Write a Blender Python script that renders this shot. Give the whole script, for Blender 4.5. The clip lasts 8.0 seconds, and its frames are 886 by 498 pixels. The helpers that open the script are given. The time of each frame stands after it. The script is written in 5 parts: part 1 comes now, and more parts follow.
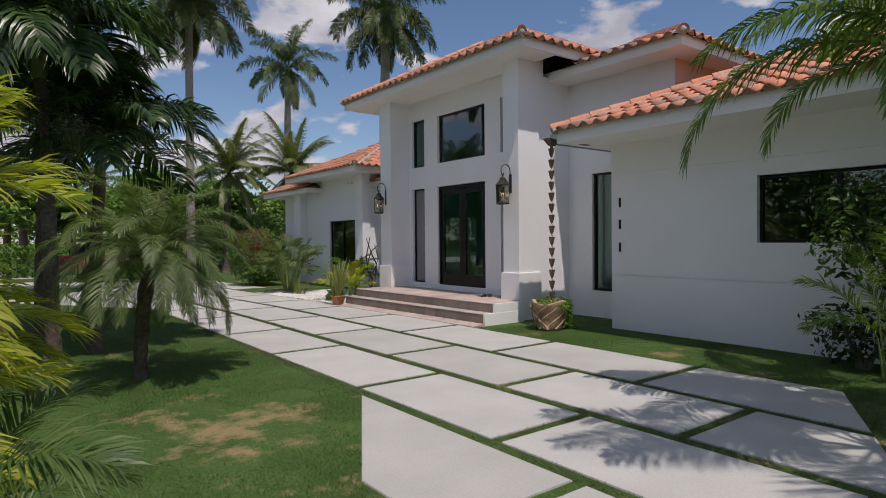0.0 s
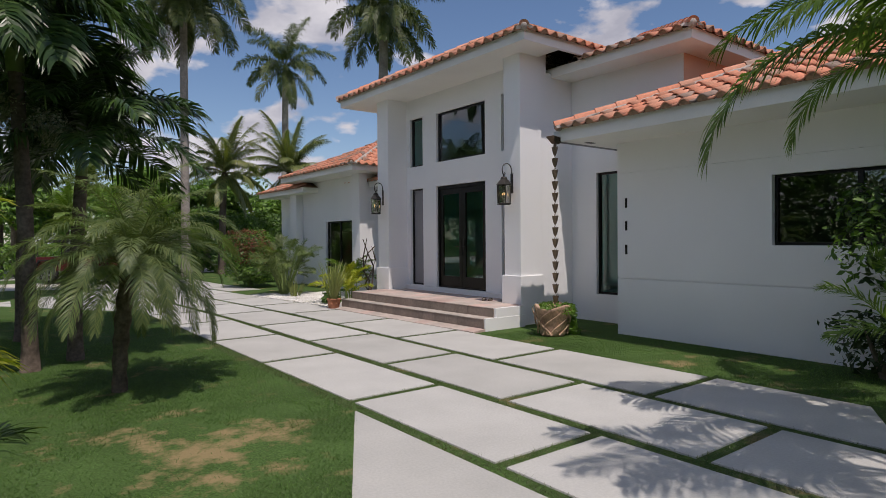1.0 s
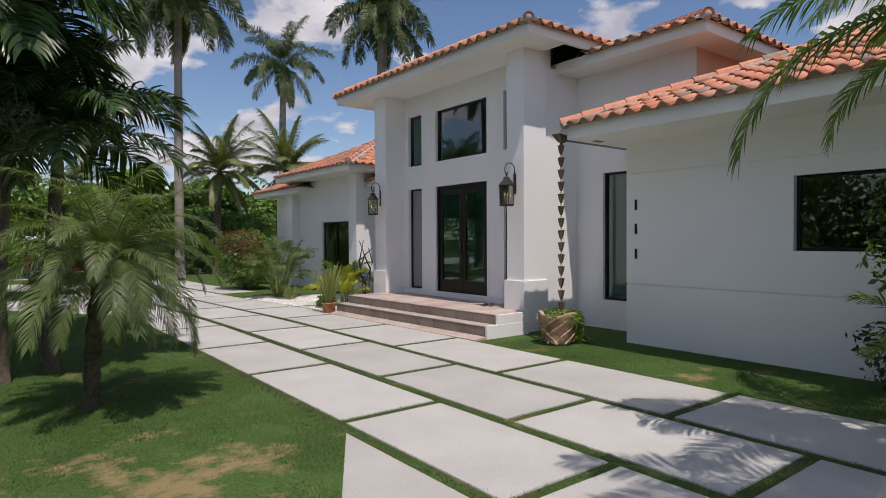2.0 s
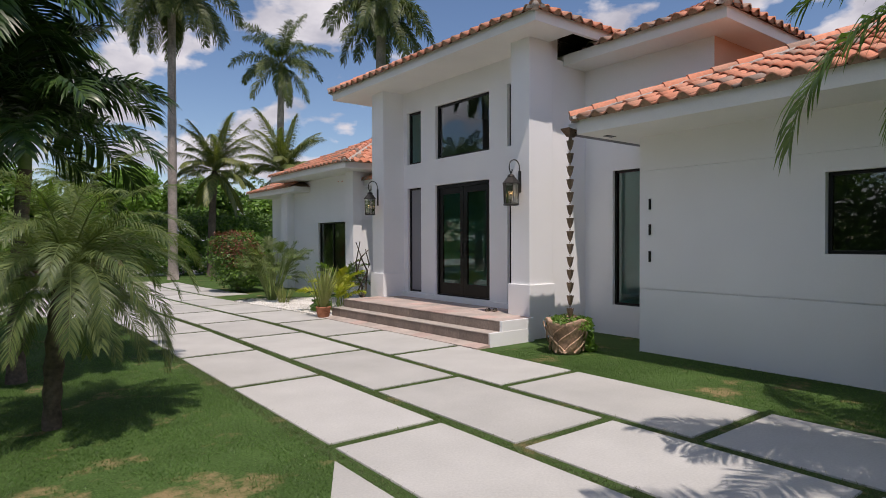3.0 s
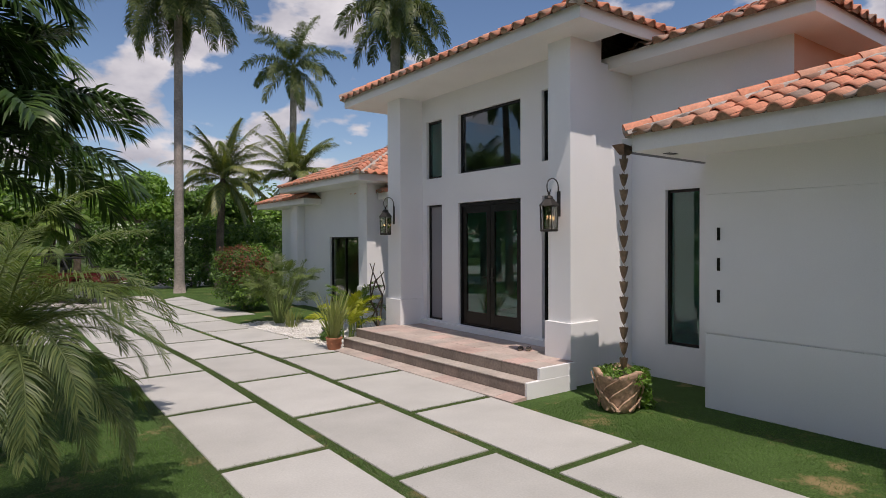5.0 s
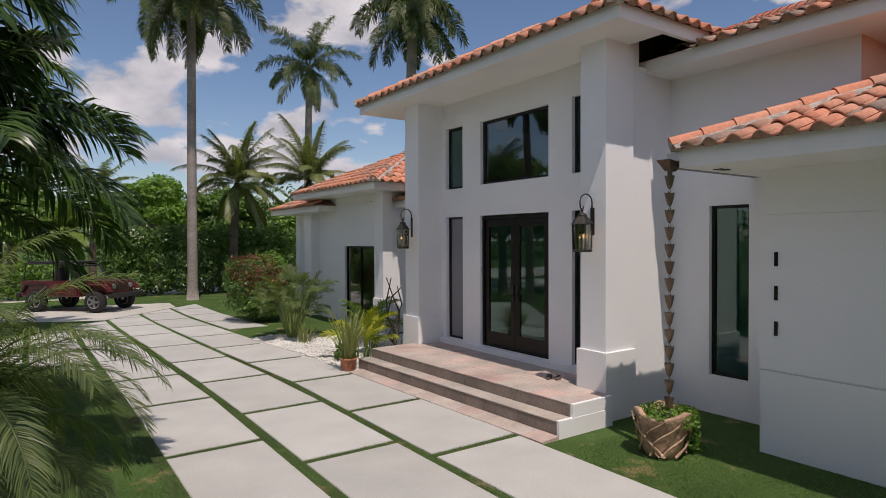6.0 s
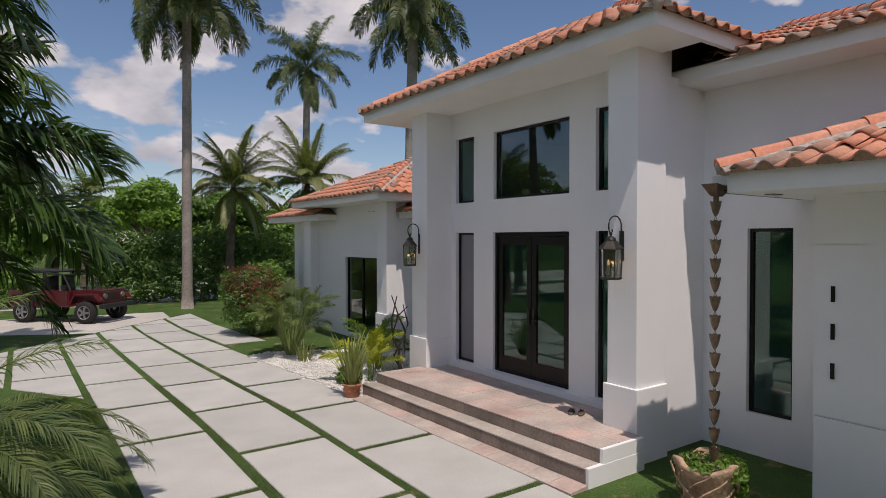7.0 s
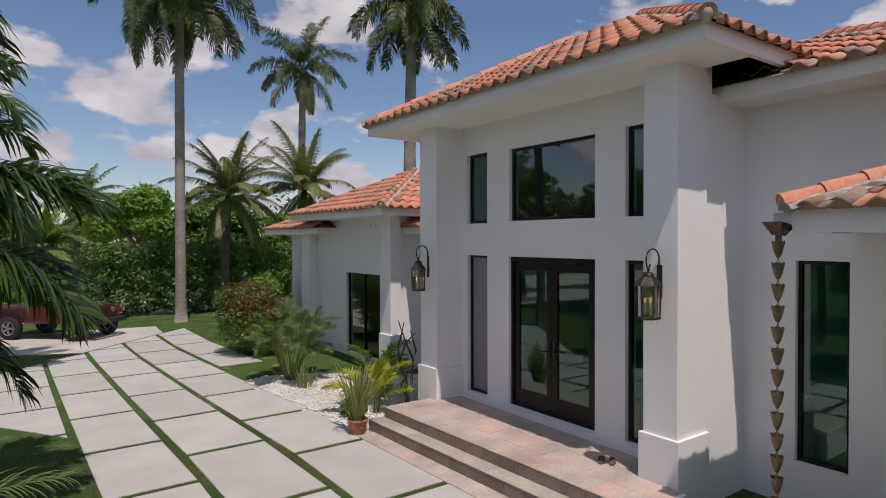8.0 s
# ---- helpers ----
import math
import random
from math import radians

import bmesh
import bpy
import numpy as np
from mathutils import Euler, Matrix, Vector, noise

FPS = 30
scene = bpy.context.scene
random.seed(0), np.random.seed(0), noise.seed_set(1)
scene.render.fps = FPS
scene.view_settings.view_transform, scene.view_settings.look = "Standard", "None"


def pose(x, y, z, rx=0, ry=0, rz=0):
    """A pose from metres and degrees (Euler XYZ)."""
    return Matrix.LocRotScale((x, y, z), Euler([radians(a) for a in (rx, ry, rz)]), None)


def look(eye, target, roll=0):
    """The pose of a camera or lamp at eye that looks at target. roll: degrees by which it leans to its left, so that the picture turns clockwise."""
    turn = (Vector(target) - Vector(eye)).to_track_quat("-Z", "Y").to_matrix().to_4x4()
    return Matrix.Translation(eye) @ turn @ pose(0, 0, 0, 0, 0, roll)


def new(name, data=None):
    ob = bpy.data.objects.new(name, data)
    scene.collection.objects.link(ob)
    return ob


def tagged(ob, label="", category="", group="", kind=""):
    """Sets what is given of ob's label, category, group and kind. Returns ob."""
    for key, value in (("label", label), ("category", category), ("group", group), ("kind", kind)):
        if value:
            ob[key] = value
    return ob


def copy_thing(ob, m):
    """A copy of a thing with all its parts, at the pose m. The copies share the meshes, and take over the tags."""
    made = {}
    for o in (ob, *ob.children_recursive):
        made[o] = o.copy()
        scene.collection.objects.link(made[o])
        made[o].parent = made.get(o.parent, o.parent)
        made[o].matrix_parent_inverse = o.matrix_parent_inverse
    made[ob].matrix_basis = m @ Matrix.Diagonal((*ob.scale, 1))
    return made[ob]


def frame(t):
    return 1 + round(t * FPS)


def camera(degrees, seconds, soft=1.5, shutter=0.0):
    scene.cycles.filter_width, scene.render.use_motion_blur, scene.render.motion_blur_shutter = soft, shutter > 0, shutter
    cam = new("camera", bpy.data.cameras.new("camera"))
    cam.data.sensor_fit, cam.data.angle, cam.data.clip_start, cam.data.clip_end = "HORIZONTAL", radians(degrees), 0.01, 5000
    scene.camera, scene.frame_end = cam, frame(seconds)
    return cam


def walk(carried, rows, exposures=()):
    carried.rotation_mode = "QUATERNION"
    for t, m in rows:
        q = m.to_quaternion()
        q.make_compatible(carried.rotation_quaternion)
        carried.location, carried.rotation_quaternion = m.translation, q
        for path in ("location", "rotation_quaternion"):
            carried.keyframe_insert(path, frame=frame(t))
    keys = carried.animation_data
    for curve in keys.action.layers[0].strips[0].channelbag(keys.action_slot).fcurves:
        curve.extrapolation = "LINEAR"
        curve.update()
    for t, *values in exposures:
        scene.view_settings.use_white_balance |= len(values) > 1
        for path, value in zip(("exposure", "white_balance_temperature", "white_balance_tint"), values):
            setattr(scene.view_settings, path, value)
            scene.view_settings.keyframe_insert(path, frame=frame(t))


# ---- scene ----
cam = camera(73.1, 8.0, soft=0.55)
PATH = [
    (0, (0.12, -0.572, 1.676), (1.334, 1.017, 1.643), -0.5),
    (0.5, (0.236, -0.393, 1.689), (1.454, 1.192, 1.655), -0.5),
    (1, (0.388, -0.215, 1.716), (1.605, 1.371, 1.682), -0.5),
    (1.5, (0.535, -0.007, 1.764), (1.754, 1.578, 1.728), -0.4),
    (3, (1.084, 0.761, 1.77), (2.308, 2.343, 1.74), -0.2),
    (3.5, (1.27, 1.049, 1.752), (2.492, 2.633, 1.719), -0.3),
    (4, (1.453, 1.365, 1.84), (2.669, 2.953, 1.81), -0.2),
    (4.5, (1.602, 1.688, 2.043), (2.812, 3.28, 2.016), -0.2),
    (6, (2.127, 2.671, 2.563), (3.274, 4.309, 2.532), -0.2),
    (6.5, (2.252, 3.034, 2.706), (3.403, 4.67, 2.675), -0.1),
    (7, (2.342, 3.41, 2.901), (3.498, 5.042, 2.869), -0.0),
    (7.5, (2.441, 3.8, 3.152), (3.6, 5.429, 3.116), -0.2),
    (8, (2.555, 4.203, 3.333), (3.724, 5.826, 3.299), -0.2),
]
walk(cam, [(t, look(eye, target, roll)) for t, eye, target, roll in PATH], [(0, -0.01, 6750, 18), (1, 0.05, 6750, 18), (3, 0.22, 6850, 19), (3.5, 0.22, 6850, 19), (4.5, 0.18, 6900, 19), (6, 0.06, 7000, 19), (8, -0.01, 6950, 20)])

# ---- world, sun ----
SUN_DIR = Vector((-0.133, -0.445, 1.0)).normalized()
world = bpy.data.worlds.new("sky")
scene.world = world
world.use_nodes = True
wn, wl = world.node_tree.nodes, world.node_tree.links
wn.clear()
w_out = wn.new("ShaderNodeOutputWorld")
w_bg = wn.new("ShaderNodeBackground")
w_bg.inputs["Strength"].default_value = 0.21
w_sky = wn.new("ShaderNodeTexSky")
w_sky.sky_type, w_sky.sun_disc = "NISHITA", False
w_sky.sun_elevation = math.asin(SUN_DIR.z)
w_sky.sun_rotation = math.atan2(SUN_DIR.x, SUN_DIR.y)
w_sky.air_density, w_sky.dust_density, w_sky.ozone_density = 1.0, 0.3, 3.0
# fair-weather cumulus all round the sky
w_co = wn.new("ShaderNodeTexCoord")
w_map = wn.new("ShaderNodeMapping")
w_map.inputs["Scale"].default_value = (1.0, 1.0, 1.9)
w_map.inputs["Location"].default_value = (1.7, 0.45, 0.2)
w_noise = wn.new("ShaderNodeTexNoise")
w_noise.inputs["Scale"].default_value = 5.6
w_noise.inputs["Detail"].default_value = 12.0
w_noise.inputs["Roughness"].default_value = 0.48
w_ramp = wn.new("ShaderNodeValToRGB")
w_ramp.color_ramp.elements[0].position, w_ramp.color_ramp.elements[0].color = 0.515, (0, 0, 0, 1)
w_ramp.color_ramp.elements[1].position, w_ramp.color_ramp.elements[1].color = 0.56, (1, 1, 1, 1)
w_mix = wn.new("ShaderNodeMixRGB")
w_body = wn.new("ShaderNodeTexNoise")
w_body.inputs["Scale"].default_value, w_body.inputs["Detail"].default_value = 9.0, 6.0
w_tone = wn.new("ShaderNodeValToRGB")
w_tone.color_ramp.elements[0].position, w_tone.color_ramp.elements[0].color = 0.36, (1.75, 1.87, 2.2, 1)
w_tone.color_ramp.elements[1].position, w_tone.color_ramp.elements[1].color = 0.62, (3.0, 3.1, 3.3, 1)
wl.new(w_map.outputs["Vector"], w_body.inputs["Vector"])
wl.new(w_body.outputs["Fac"], w_tone.inputs["Fac"])
wl.new(w_tone.outputs["Color"], w_mix.inputs["Color2"])
w_deep = wn.new("ShaderNodeHueSaturation")
w_deep.inputs["Saturation"].default_value, w_deep.inputs["Value"].default_value = 1.08, 0.45
wl.new(w_sky.outputs["Color"], w_deep.inputs["Color"])
wl.new(w_co.outputs["Generated"], w_map.inputs["Vector"])
wl.new(w_map.outputs["Vector"], w_noise.inputs["Vector"])
wl.new(w_noise.outputs["Fac"], w_ramp.inputs["Fac"])
wl.new(w_ramp.outputs["Color"], w_mix.inputs["Fac"])
wl.new(w_deep.outputs["Color"], w_mix.inputs["Color1"])
wl.new(w_mix.outputs["Color"], w_bg.inputs["Color"])
wl.new(w_bg.outputs["Background"], w_out.inputs["Surface"])

sun_data = bpy.data.lights.new("sun", "SUN")
sun_data.energy, sun_data.angle, sun_data.color = 3.0, radians(0.53), (1.0, 0.955, 0.88)
sun = new("sun", sun_data)
sun.matrix_world = look(SUN_DIR * 60, (0, 0, 0))
scene.view_settings.exposure = 0.0


# ---- materials ----
def material(name, base, rough=0.6, metal=0.0, vary=(), grain=0.0, grain_scale=40.0, big=0.12, big_scale=1.2, spec=0.5, rand="", bump=0.15, coat=0.0):
    """Principled surface: base colour broken up by two scales of noise, a bump, and an optional pick from colours by piece."""
    m = bpy.data.materials.new(name)
    m.use_nodes = True
    nt = m.node_tree
    n, l = nt.nodes, nt.links
    b = n["Principled BSDF"]
    b.inputs["Roughness"].default_value = rough
    b.inputs["Metallic"].default_value = metal
    b.inputs["Specular IOR Level"].default_value = spec
    if coat:
        b.inputs["Coat Weight"].default_value = coat
        b.inputs["Coat Roughness"].default_value = 0.08
    co = n.new("ShaderNodeTexCoord")
    fine, wide = n.new("ShaderNodeTexNoise"), n.new("ShaderNodeTexNoise")
    fine.inputs["Scale"].default_value, fine.inputs["Detail"].default_value = grain_scale, 5.0
    wide.inputs["Scale"].default_value, wide.inputs["Detail"].default_value = big_scale, 6.0
    geo = n.new("ShaderNodeNewGeometry")
    for t in (fine, wide):
        l.new(geo.outputs["Position"], t.inputs["Vector"])
    col = n.new("ShaderNodeRGB")
    col.outputs[0].default_value = (*base, 1)
    colour = col.outputs[0]
    if rand:
        src = n.new("ShaderNodeObjectInfo").outputs["Random"] if rand == "object" else geo.outputs["Random Per Island"]
        ramp = n.new("ShaderNodeValToRGB")
        ramp.color_ramp.interpolation = "LINEAR"
        els = ramp.color_ramp.elements
        while len(els) < len(vary):
            els.new(0.5)
        for e, (p, c) in zip(els, vary):
            e.position, e.color = p, (*c, 1)
        l.new(src, ramp.inputs["Fac"])
        colour = ramp.outputs["Color"]

    def spread(colour, tex, amount):
        mr = n.new("ShaderNodeMapRange")
        mr.inputs["From Min"].default_value, mr.inputs["From Max"].default_value = 0.3, 0.7
        mr.inputs["To Min"].default_value, mr.inputs["To Max"].default_value = 1 - amount, 1 + amount
        l.new(tex.outputs["Fac"], mr.inputs["Value"])
        vm = n.new("ShaderNodeVectorMath")
        vm.operation = "SCALE"
        l.new(colour, vm.inputs[0])
        l.new(mr.outputs["Result"], vm.inputs["Scale"])
        return vm.outputs["Vector"]

    if big:
        colour = spread(colour, wide, big)
    if grain:
        colour = spread(colour, fine, grain)
    l.new(colour, b.inputs["Base Color"])
    if bump:
        bp = n.new("ShaderNodeBump")
        bp.inputs["Strength"].default_value = bump
        bp.inputs["Distance"].default_value = 0.01
        l.new(fine.outputs["Fac"], bp.inputs["Height"])
        l.new(bp.outputs["Normal"], b.inputs["Normal"])
    return m


def leaf_material(name, lo, hi, rough=0.45, through_amount=0.25):
    """Foliage: colour picked leaf by leaf, some light passing through."""
    m = material(name, lo, rough, vary=((0.0, lo), (1.0, hi)), rand="island", grain=0.1, grain_scale=8.0, big=0.18, big_scale=0.8, bump=0.0, spec=0.4)
    n, l = m.node_tree.nodes, m.node_tree.links
    b = n["Principled BSDF"]
    tr = n.new("ShaderNodeBsdfTranslucent")
    mx = n.new("ShaderNodeMixShader")
    mx.inputs["Fac"].default_value = through_amount
    bright = n.new("ShaderNodeVectorMath")
    bright.operation = "MULTIPLY"
    bright.inputs[1].default_value = (1.3, 1.5, 0.6)
    l.new(b.inputs["Base Color"].links[0].from_socket, bright.inputs[0])
    l.new(bright.outputs["Vector"], tr.inputs["Color"])
    out = n["Material Output"]
    l.new(b.outputs["BSDF"], mx.inputs[1])
    l.new(tr.outputs["BSDF"], mx.inputs[2])
    l.new(mx.outputs["Shader"], out.inputs["Surface"])
    return m


STUCCO = material("white_stucco", (0.845, 0.845, 0.85), 0.85, grain=0.025, grain_scale=70, big=0.03, big_scale=0.7, bump=0.12, spec=0.25)
FASCIA = material("painted_fascia", (0.82, 0.81, 0.78), 0.7, grain=0.02, grain_scale=50, big=0.04, big_scale=0.9, bump=0.08, spec=0.3)
SLAB = material("concrete_slab", (0.6, 0.595, 0.565), 0.85, vary=((0.0, (0.435, 0.43, 0.405)), (1.0, (0.505, 0.50, 0.475))), rand="object", grain=0.06, grain_scale=45, big=0.08, big_scale=1.3, bump=0.2, spec=0.2)
TILE_COLOURS = ((0.0, (0.64, 0.25, 0.15)), (0.5, (0.67, 0.31, 0.205)), (0.72, (0.58, 0.28, 0.185)), (0.84, (0.4, 0.26, 0.195)), (1.0, (0.3, 0.225, 0.185)))
TILE_PIECE = material("clay_tile_piece", (0.6, 0.22, 0.12), 0.8, vary=TILE_COLOURS, rand="object", grain=0.14, grain_scale=22, big=0.12, big_scale=3, bump=0.3, spec=0.25)
TILE_JOINED = material("clay_tile", (0.6, 0.22, 0.12), 0.8, vary=TILE_COLOURS, rand="island", grain=0.14, grain_scale=22, big=0.12, big_scale=3, bump=0.3, spec=0.25)
MORTAR = material("grey_mortar", (0.42, 0.37, 0.33), 0.95, grain=0.25, grain_scale=18, big=0.2, big_scale=4, bump=0.6, spec=0.1)
ROOF_DECK = material("roof_deck", (0.2, 0.1, 0.065), 0.95, grain=0.2, grain_scale=20, big=0.1)
# near-black brown that carries the deep shade of the open eave recess
RECESS_SHADE = material("recess_shade", (0.06, 0.045, 0.035), 0.9, grain=0.25, grain_scale=25, big=0.2, big_scale=3, bump=0.4, spec=0.1)
# stucco with the warm light bounced off the roof tiles put into its colour
BOUNCE_STUCCO = material("bounce_stucco", (0.66, 0.40, 0.28), 0.85, grain=0.04, grain_scale=70, big=0.08, big_scale=0.9, bump=0.12, spec=0.25)
BRONZE = material("dark_bronze_frame", (0.012, 0.010, 0.009), 0.35, 0.4, grain=0.1, grain_scale=60, big=0.1, bump=0.03)
IRON = material("aged_iron", (0.06, 0.055, 0.05), 0.5, 0.75, grain=0.25, grain_scale=40, big=0.2, big_scale=6)
COPPER = material("brown_copper", (0.2, 0.145, 0.105), 0.42, 0.8, grain=0.25, grain_scale=35, big=0.3, big_scale=9)
STEP_TILE = material("step_tile", (0.40, 0.31, 0.255), 0.75, vary=((0.0, (0.40, 0.36, 0.32)), (0.6, (0.45, 0.40, 0.355)), (1.0, (0.48, 0.39, 0.345))), rand="object", grain=0.1, grain_scale=25, big=0.15, big_scale=2.5, bump=0.2, spec=0.3)
PORCH_TILE = material("porch_tile", (0.46, 0.28, 0.22), 0.7, vary=((0.0, (0.47, 0.405, 0.36)), (0.6, (0.49, 0.405, 0.36)), (1.0, (0.53, 0.375, 0.33))), rand="object", grain=0.1, grain_scale=20, big=0.22, big_scale=1.6, bump=0.15, spec=0.3)
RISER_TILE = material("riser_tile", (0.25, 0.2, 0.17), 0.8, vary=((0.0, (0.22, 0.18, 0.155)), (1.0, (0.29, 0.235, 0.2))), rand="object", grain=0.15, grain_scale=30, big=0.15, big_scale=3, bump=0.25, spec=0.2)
GROUT = material("grout", (0.38, 0.325, 0.285), 0.95, grain=0.15, grain_scale=60)
GRAVEL = material("white_gravel", (0.68, 0.66, 0.61), 0.9, vary=((0.0, (0.5, 0.47, 0.42)), (0.3, (0.68, 0.66, 0.62)), (1.0, (0.8, 0.79, 0.76))), rand="island", grain=0.08, bump=0.1)
ROAD = material("pale_road", (0.5, 0.48, 0.44), 0.95, grain=0.18, grain_scale=25, big=0.12, big_scale=0.8, bump=0.3, spec=0.1)
ROYAL_TRUNK = material("pale_grey_trunk", (0.30, 0.265, 0.235), 0.9, grain=0.2, grain_scale=14, big=0.25, big_scale=1.5, bump=0.5, spec=0.1)
BROWN_TRUNK = material("brown_trunk", (0.12, 0.095, 0.075), 0.95, grain=0.3, grain_scale=20, big=0.25, big_scale=3, bump=0.7, spec=0.1)
GREEN_STEM = material("green_stem", (0.14, 0.2, 0.05), 0.5, grain=0.12, grain_scale=20, big=0.2, big_scale=3, bump=0.1)
FROND_DARK = leaf_material("frond_dark", (0.02, 0.05, 0.014), (0.085, 0.15, 0.038), rough=0.33, through_amount=0.2)
FROND_MID = leaf_material("frond_mid", (0.055, 0.11, 0.03), (0.13, 0.19, 0.055), through_amount=0.3)
FROND_ROYAL = leaf_material("frond_olive", (0.045, 0.08, 0.026), (0.14, 0.165, 0.055), through_amount=0.25)
FROND_SUN = leaf_material("frond_fresh_green", (0.09, 0.17, 0.03), (0.21, 0.29, 0.075), through_amount=0.35)
FROND_GREY = leaf_material("frond_grey_green", (0.08, 0.13, 0.05), (0.21, 0.25, 0.09), through_amount=0.35)
FROND_COCO = leaf_material("frond_mixed_yellow_green", (0.06, 0.11, 0.04), (0.27, 0.27, 0.085), through_amount=0.3)
FROND_GOLD = leaf_material("frond_yellow_green", (0.24, 0.29, 0.025), (0.46, 0.44, 0.06), through_amount=0.38)
LEAF_HEDGE = leaf_material("hedge_leaf", (0.05, 0.11, 0.025), (0.12, 0.21, 0.045))
LEAF_BRIGHT = leaf_material("bright_leaf", (0.10, 0.21, 0.03), (0.2, 0.34, 0.055), through_amount=0.32)
LEAF_DARK = leaf_material("dark_leaf", (0.02, 0.04, 0.014), (0.055, 0.085, 0.03), rough=0.35)
LEAF_RED = leaf_material("red_leaf", (0.13, 0.045, 0.025), (0.26, 0.10, 0.055))
LEAF_STRIPE = leaf_material("striped_leaf", (0.14, 0.19, 0.05), (0.42, 0.41, 0.16))
TERRACOTTA = material("terracotta", (0.42, 0.17, 0.09), 0.85, grain=0.15, grain_scale=30, big=0.25, big_scale=5, bump=0.3)
CARVED = material("carved_clay", (0.45, 0.295, 0.2), 0.85, grain=0.3, grain_scale=25, big=0.35, big_scale=7, bump=0.6)
SOIL = material("dark_soil", (0.05, 0.035, 0.025), 0.95, grain=0.3, grain_scale=40)
CAR_PAINT = material("maroon_paint", (0.115, 0.012, 0.016), 0.3, 0.2, grain=0.03, big=0.05, bump=0.0, coat=0.7)
BLACK_PLASTIC = material("black_plastic", (0.018, 0.018, 0.018), 0.6, grain=0.1, grain_scale=60)
RUBBER = material("tyre_rubber", (0.022, 0.021, 0.02), 0.85, grain=0.15, grain_scale=50)
ALLOY = material("alloy", (0.42, 0.42, 0.42), 0.35, 0.9, grain=0.1, bump=0.0)
ROOM = material("room_plaster", (0.62, 0.61, 0.58), 0.9, grain=0.04, big=0.05)
BARK_LIMB = material("grey_limb", (0.19, 0.155, 0.12), 0.9, grain=0.2, grain_scale=30, big=0.2, big_scale=4, bump=0.5)


def glass_material(name, tint, ior=1.55):
    m = bpy.data.materials.new(name)
    m.use_nodes = True
    b = m.node_tree.nodes["Principled BSDF"]
    b.inputs["Base Color"].default_value = (*tint, 1)
    b.inputs["Roughness"].default_value = 0.012
    b.inputs["Transmission Weight"].default_value = 1.0
    b.inputs["IOR"].default_value = ior
    return m


GLASS = glass_material("green_tinted_glass", (0.28, 0.74, 0.64), 1.7)
GLASS_DARK = glass_material("grey_tinted_glass", (0.36, 0.42, 0.41), 1.95)
FROSTED = material("frosted_grey_glass", (0.24, 0.235, 0.25), 0.22, grain=0.05, grain_scale=90, big=0.05, bump=0.02)
GLASS_CLEAR = glass_material("lantern_glass", (0.85, 0.85, 0.8))


def flame_material():
    m = bpy.data.materials.new("lamp_flame")
    m.use_nodes = True
    b = m.node_tree.nodes["Principled BSDF"]
    b.inputs["Emission Color"].default_value = (1.0, 0.62, 0.25, 1)
    b.inputs["Emission Strength"].default_value = 3.0
    return m


FLAME = flame_material()


def lawn_material():
    """Mown grass with patchy wear and dry spots."""
    m = material("lawn", (0.06, 0.108, 0.03), 0.9, grain=0.35, grain_scale=55, big=0.22, big_scale=1.1, bump=0.8, spec=0.1)
    n, l = m.node_tree.nodes, m.node_tree.links
    b = n["Principled BSDF"]
    old = b.inputs["Base Color"].links[0].from_socket
    geo = n["Geometry"]
    dry = n.new("ShaderNodeTexNoise")
    dry.inputs["Scale"].default_value, dry.inputs["Detail"].default_value, dry.inputs["Roughness"].default_value = 1.5, 8.0, 0.68
    l.new(geo.outputs["Position"], dry.inputs["Vector"])
    rp = n.new("ShaderNodeValToRGB")
    rp.color_ramp.elements[0].position, rp.color_ramp.elements[0].color = 0.57, (0, 0, 0, 1)
    rp.color_ramp.elements[1].position, rp.color_ramp.elements[1].color = 0.68, (1, 1, 1, 1)
    # worn ground: more dry patches in the middle of the lawn and along the long wall
    total = dry.outputs["Fac"]
    for cx, cy, reach, amount in ((1.75, 5.0, 1.6, 0.115), (8.4, 3.9, 0.9, 0.09)):
        near = n.new("ShaderNodeVectorMath")
        near.operation = "DISTANCE"
        near.inputs[1].default_value = (cx, cy, 0)
        l.new(geo.outputs["Position"], near.inputs[0])
        fall = n.new("ShaderNodeMapRange")
        fall.inputs["From Min"].default_value, fall.inputs["From Max"].default_value = 0.2, reach
        fall.inputs["To Min"].default_value, fall.inputs["To Max"].default_value = amount, 0.0
        l.new(near.outputs["Value"], fall.inputs["Value"])
        add = n.new("ShaderNodeMath")
        l.new(total, add.inputs[0])
        l.new(fall.outputs["Result"], add.inputs[1])
        total = add.outputs["Value"]
    l.new(total, rp.inputs["Fac"])
    mx = n.new("ShaderNodeMixRGB")
    mx.inputs["Color2"].default_value = (0.26, 0.2, 0.10, 1)
    l.new(rp.outputs["Color"], mx.inputs["Fac"])
    l.new(old, mx.inputs["Color1"])
    l.new(mx.outputs["Color"], b.inputs["Base Color"])
    return m


LAWN = lawn_material()
BLADE_DRY = leaf_material("worn_grass_blade", (0.07, 0.098, 0.036), (0.135, 0.16, 0.07), through_amount=0.3)
BLADE = leaf_material("grass_blade", (0.055, 0.125, 0.026), (0.11, 0.195, 0.045), through_amount=0.3)


# ---- building tools ----
def mesh_of(bm, name, mat, smooth=False):
    me = bpy.data.meshes.new(name)
    bm.to_mesh(me)
    bm.free()
    for m in mat if isinstance(mat, (list, tuple)) else (mat,):
        me.materials.append(m)
    if smooth:
        for p in me.polygons:
            p.use_smooth = True
    return me


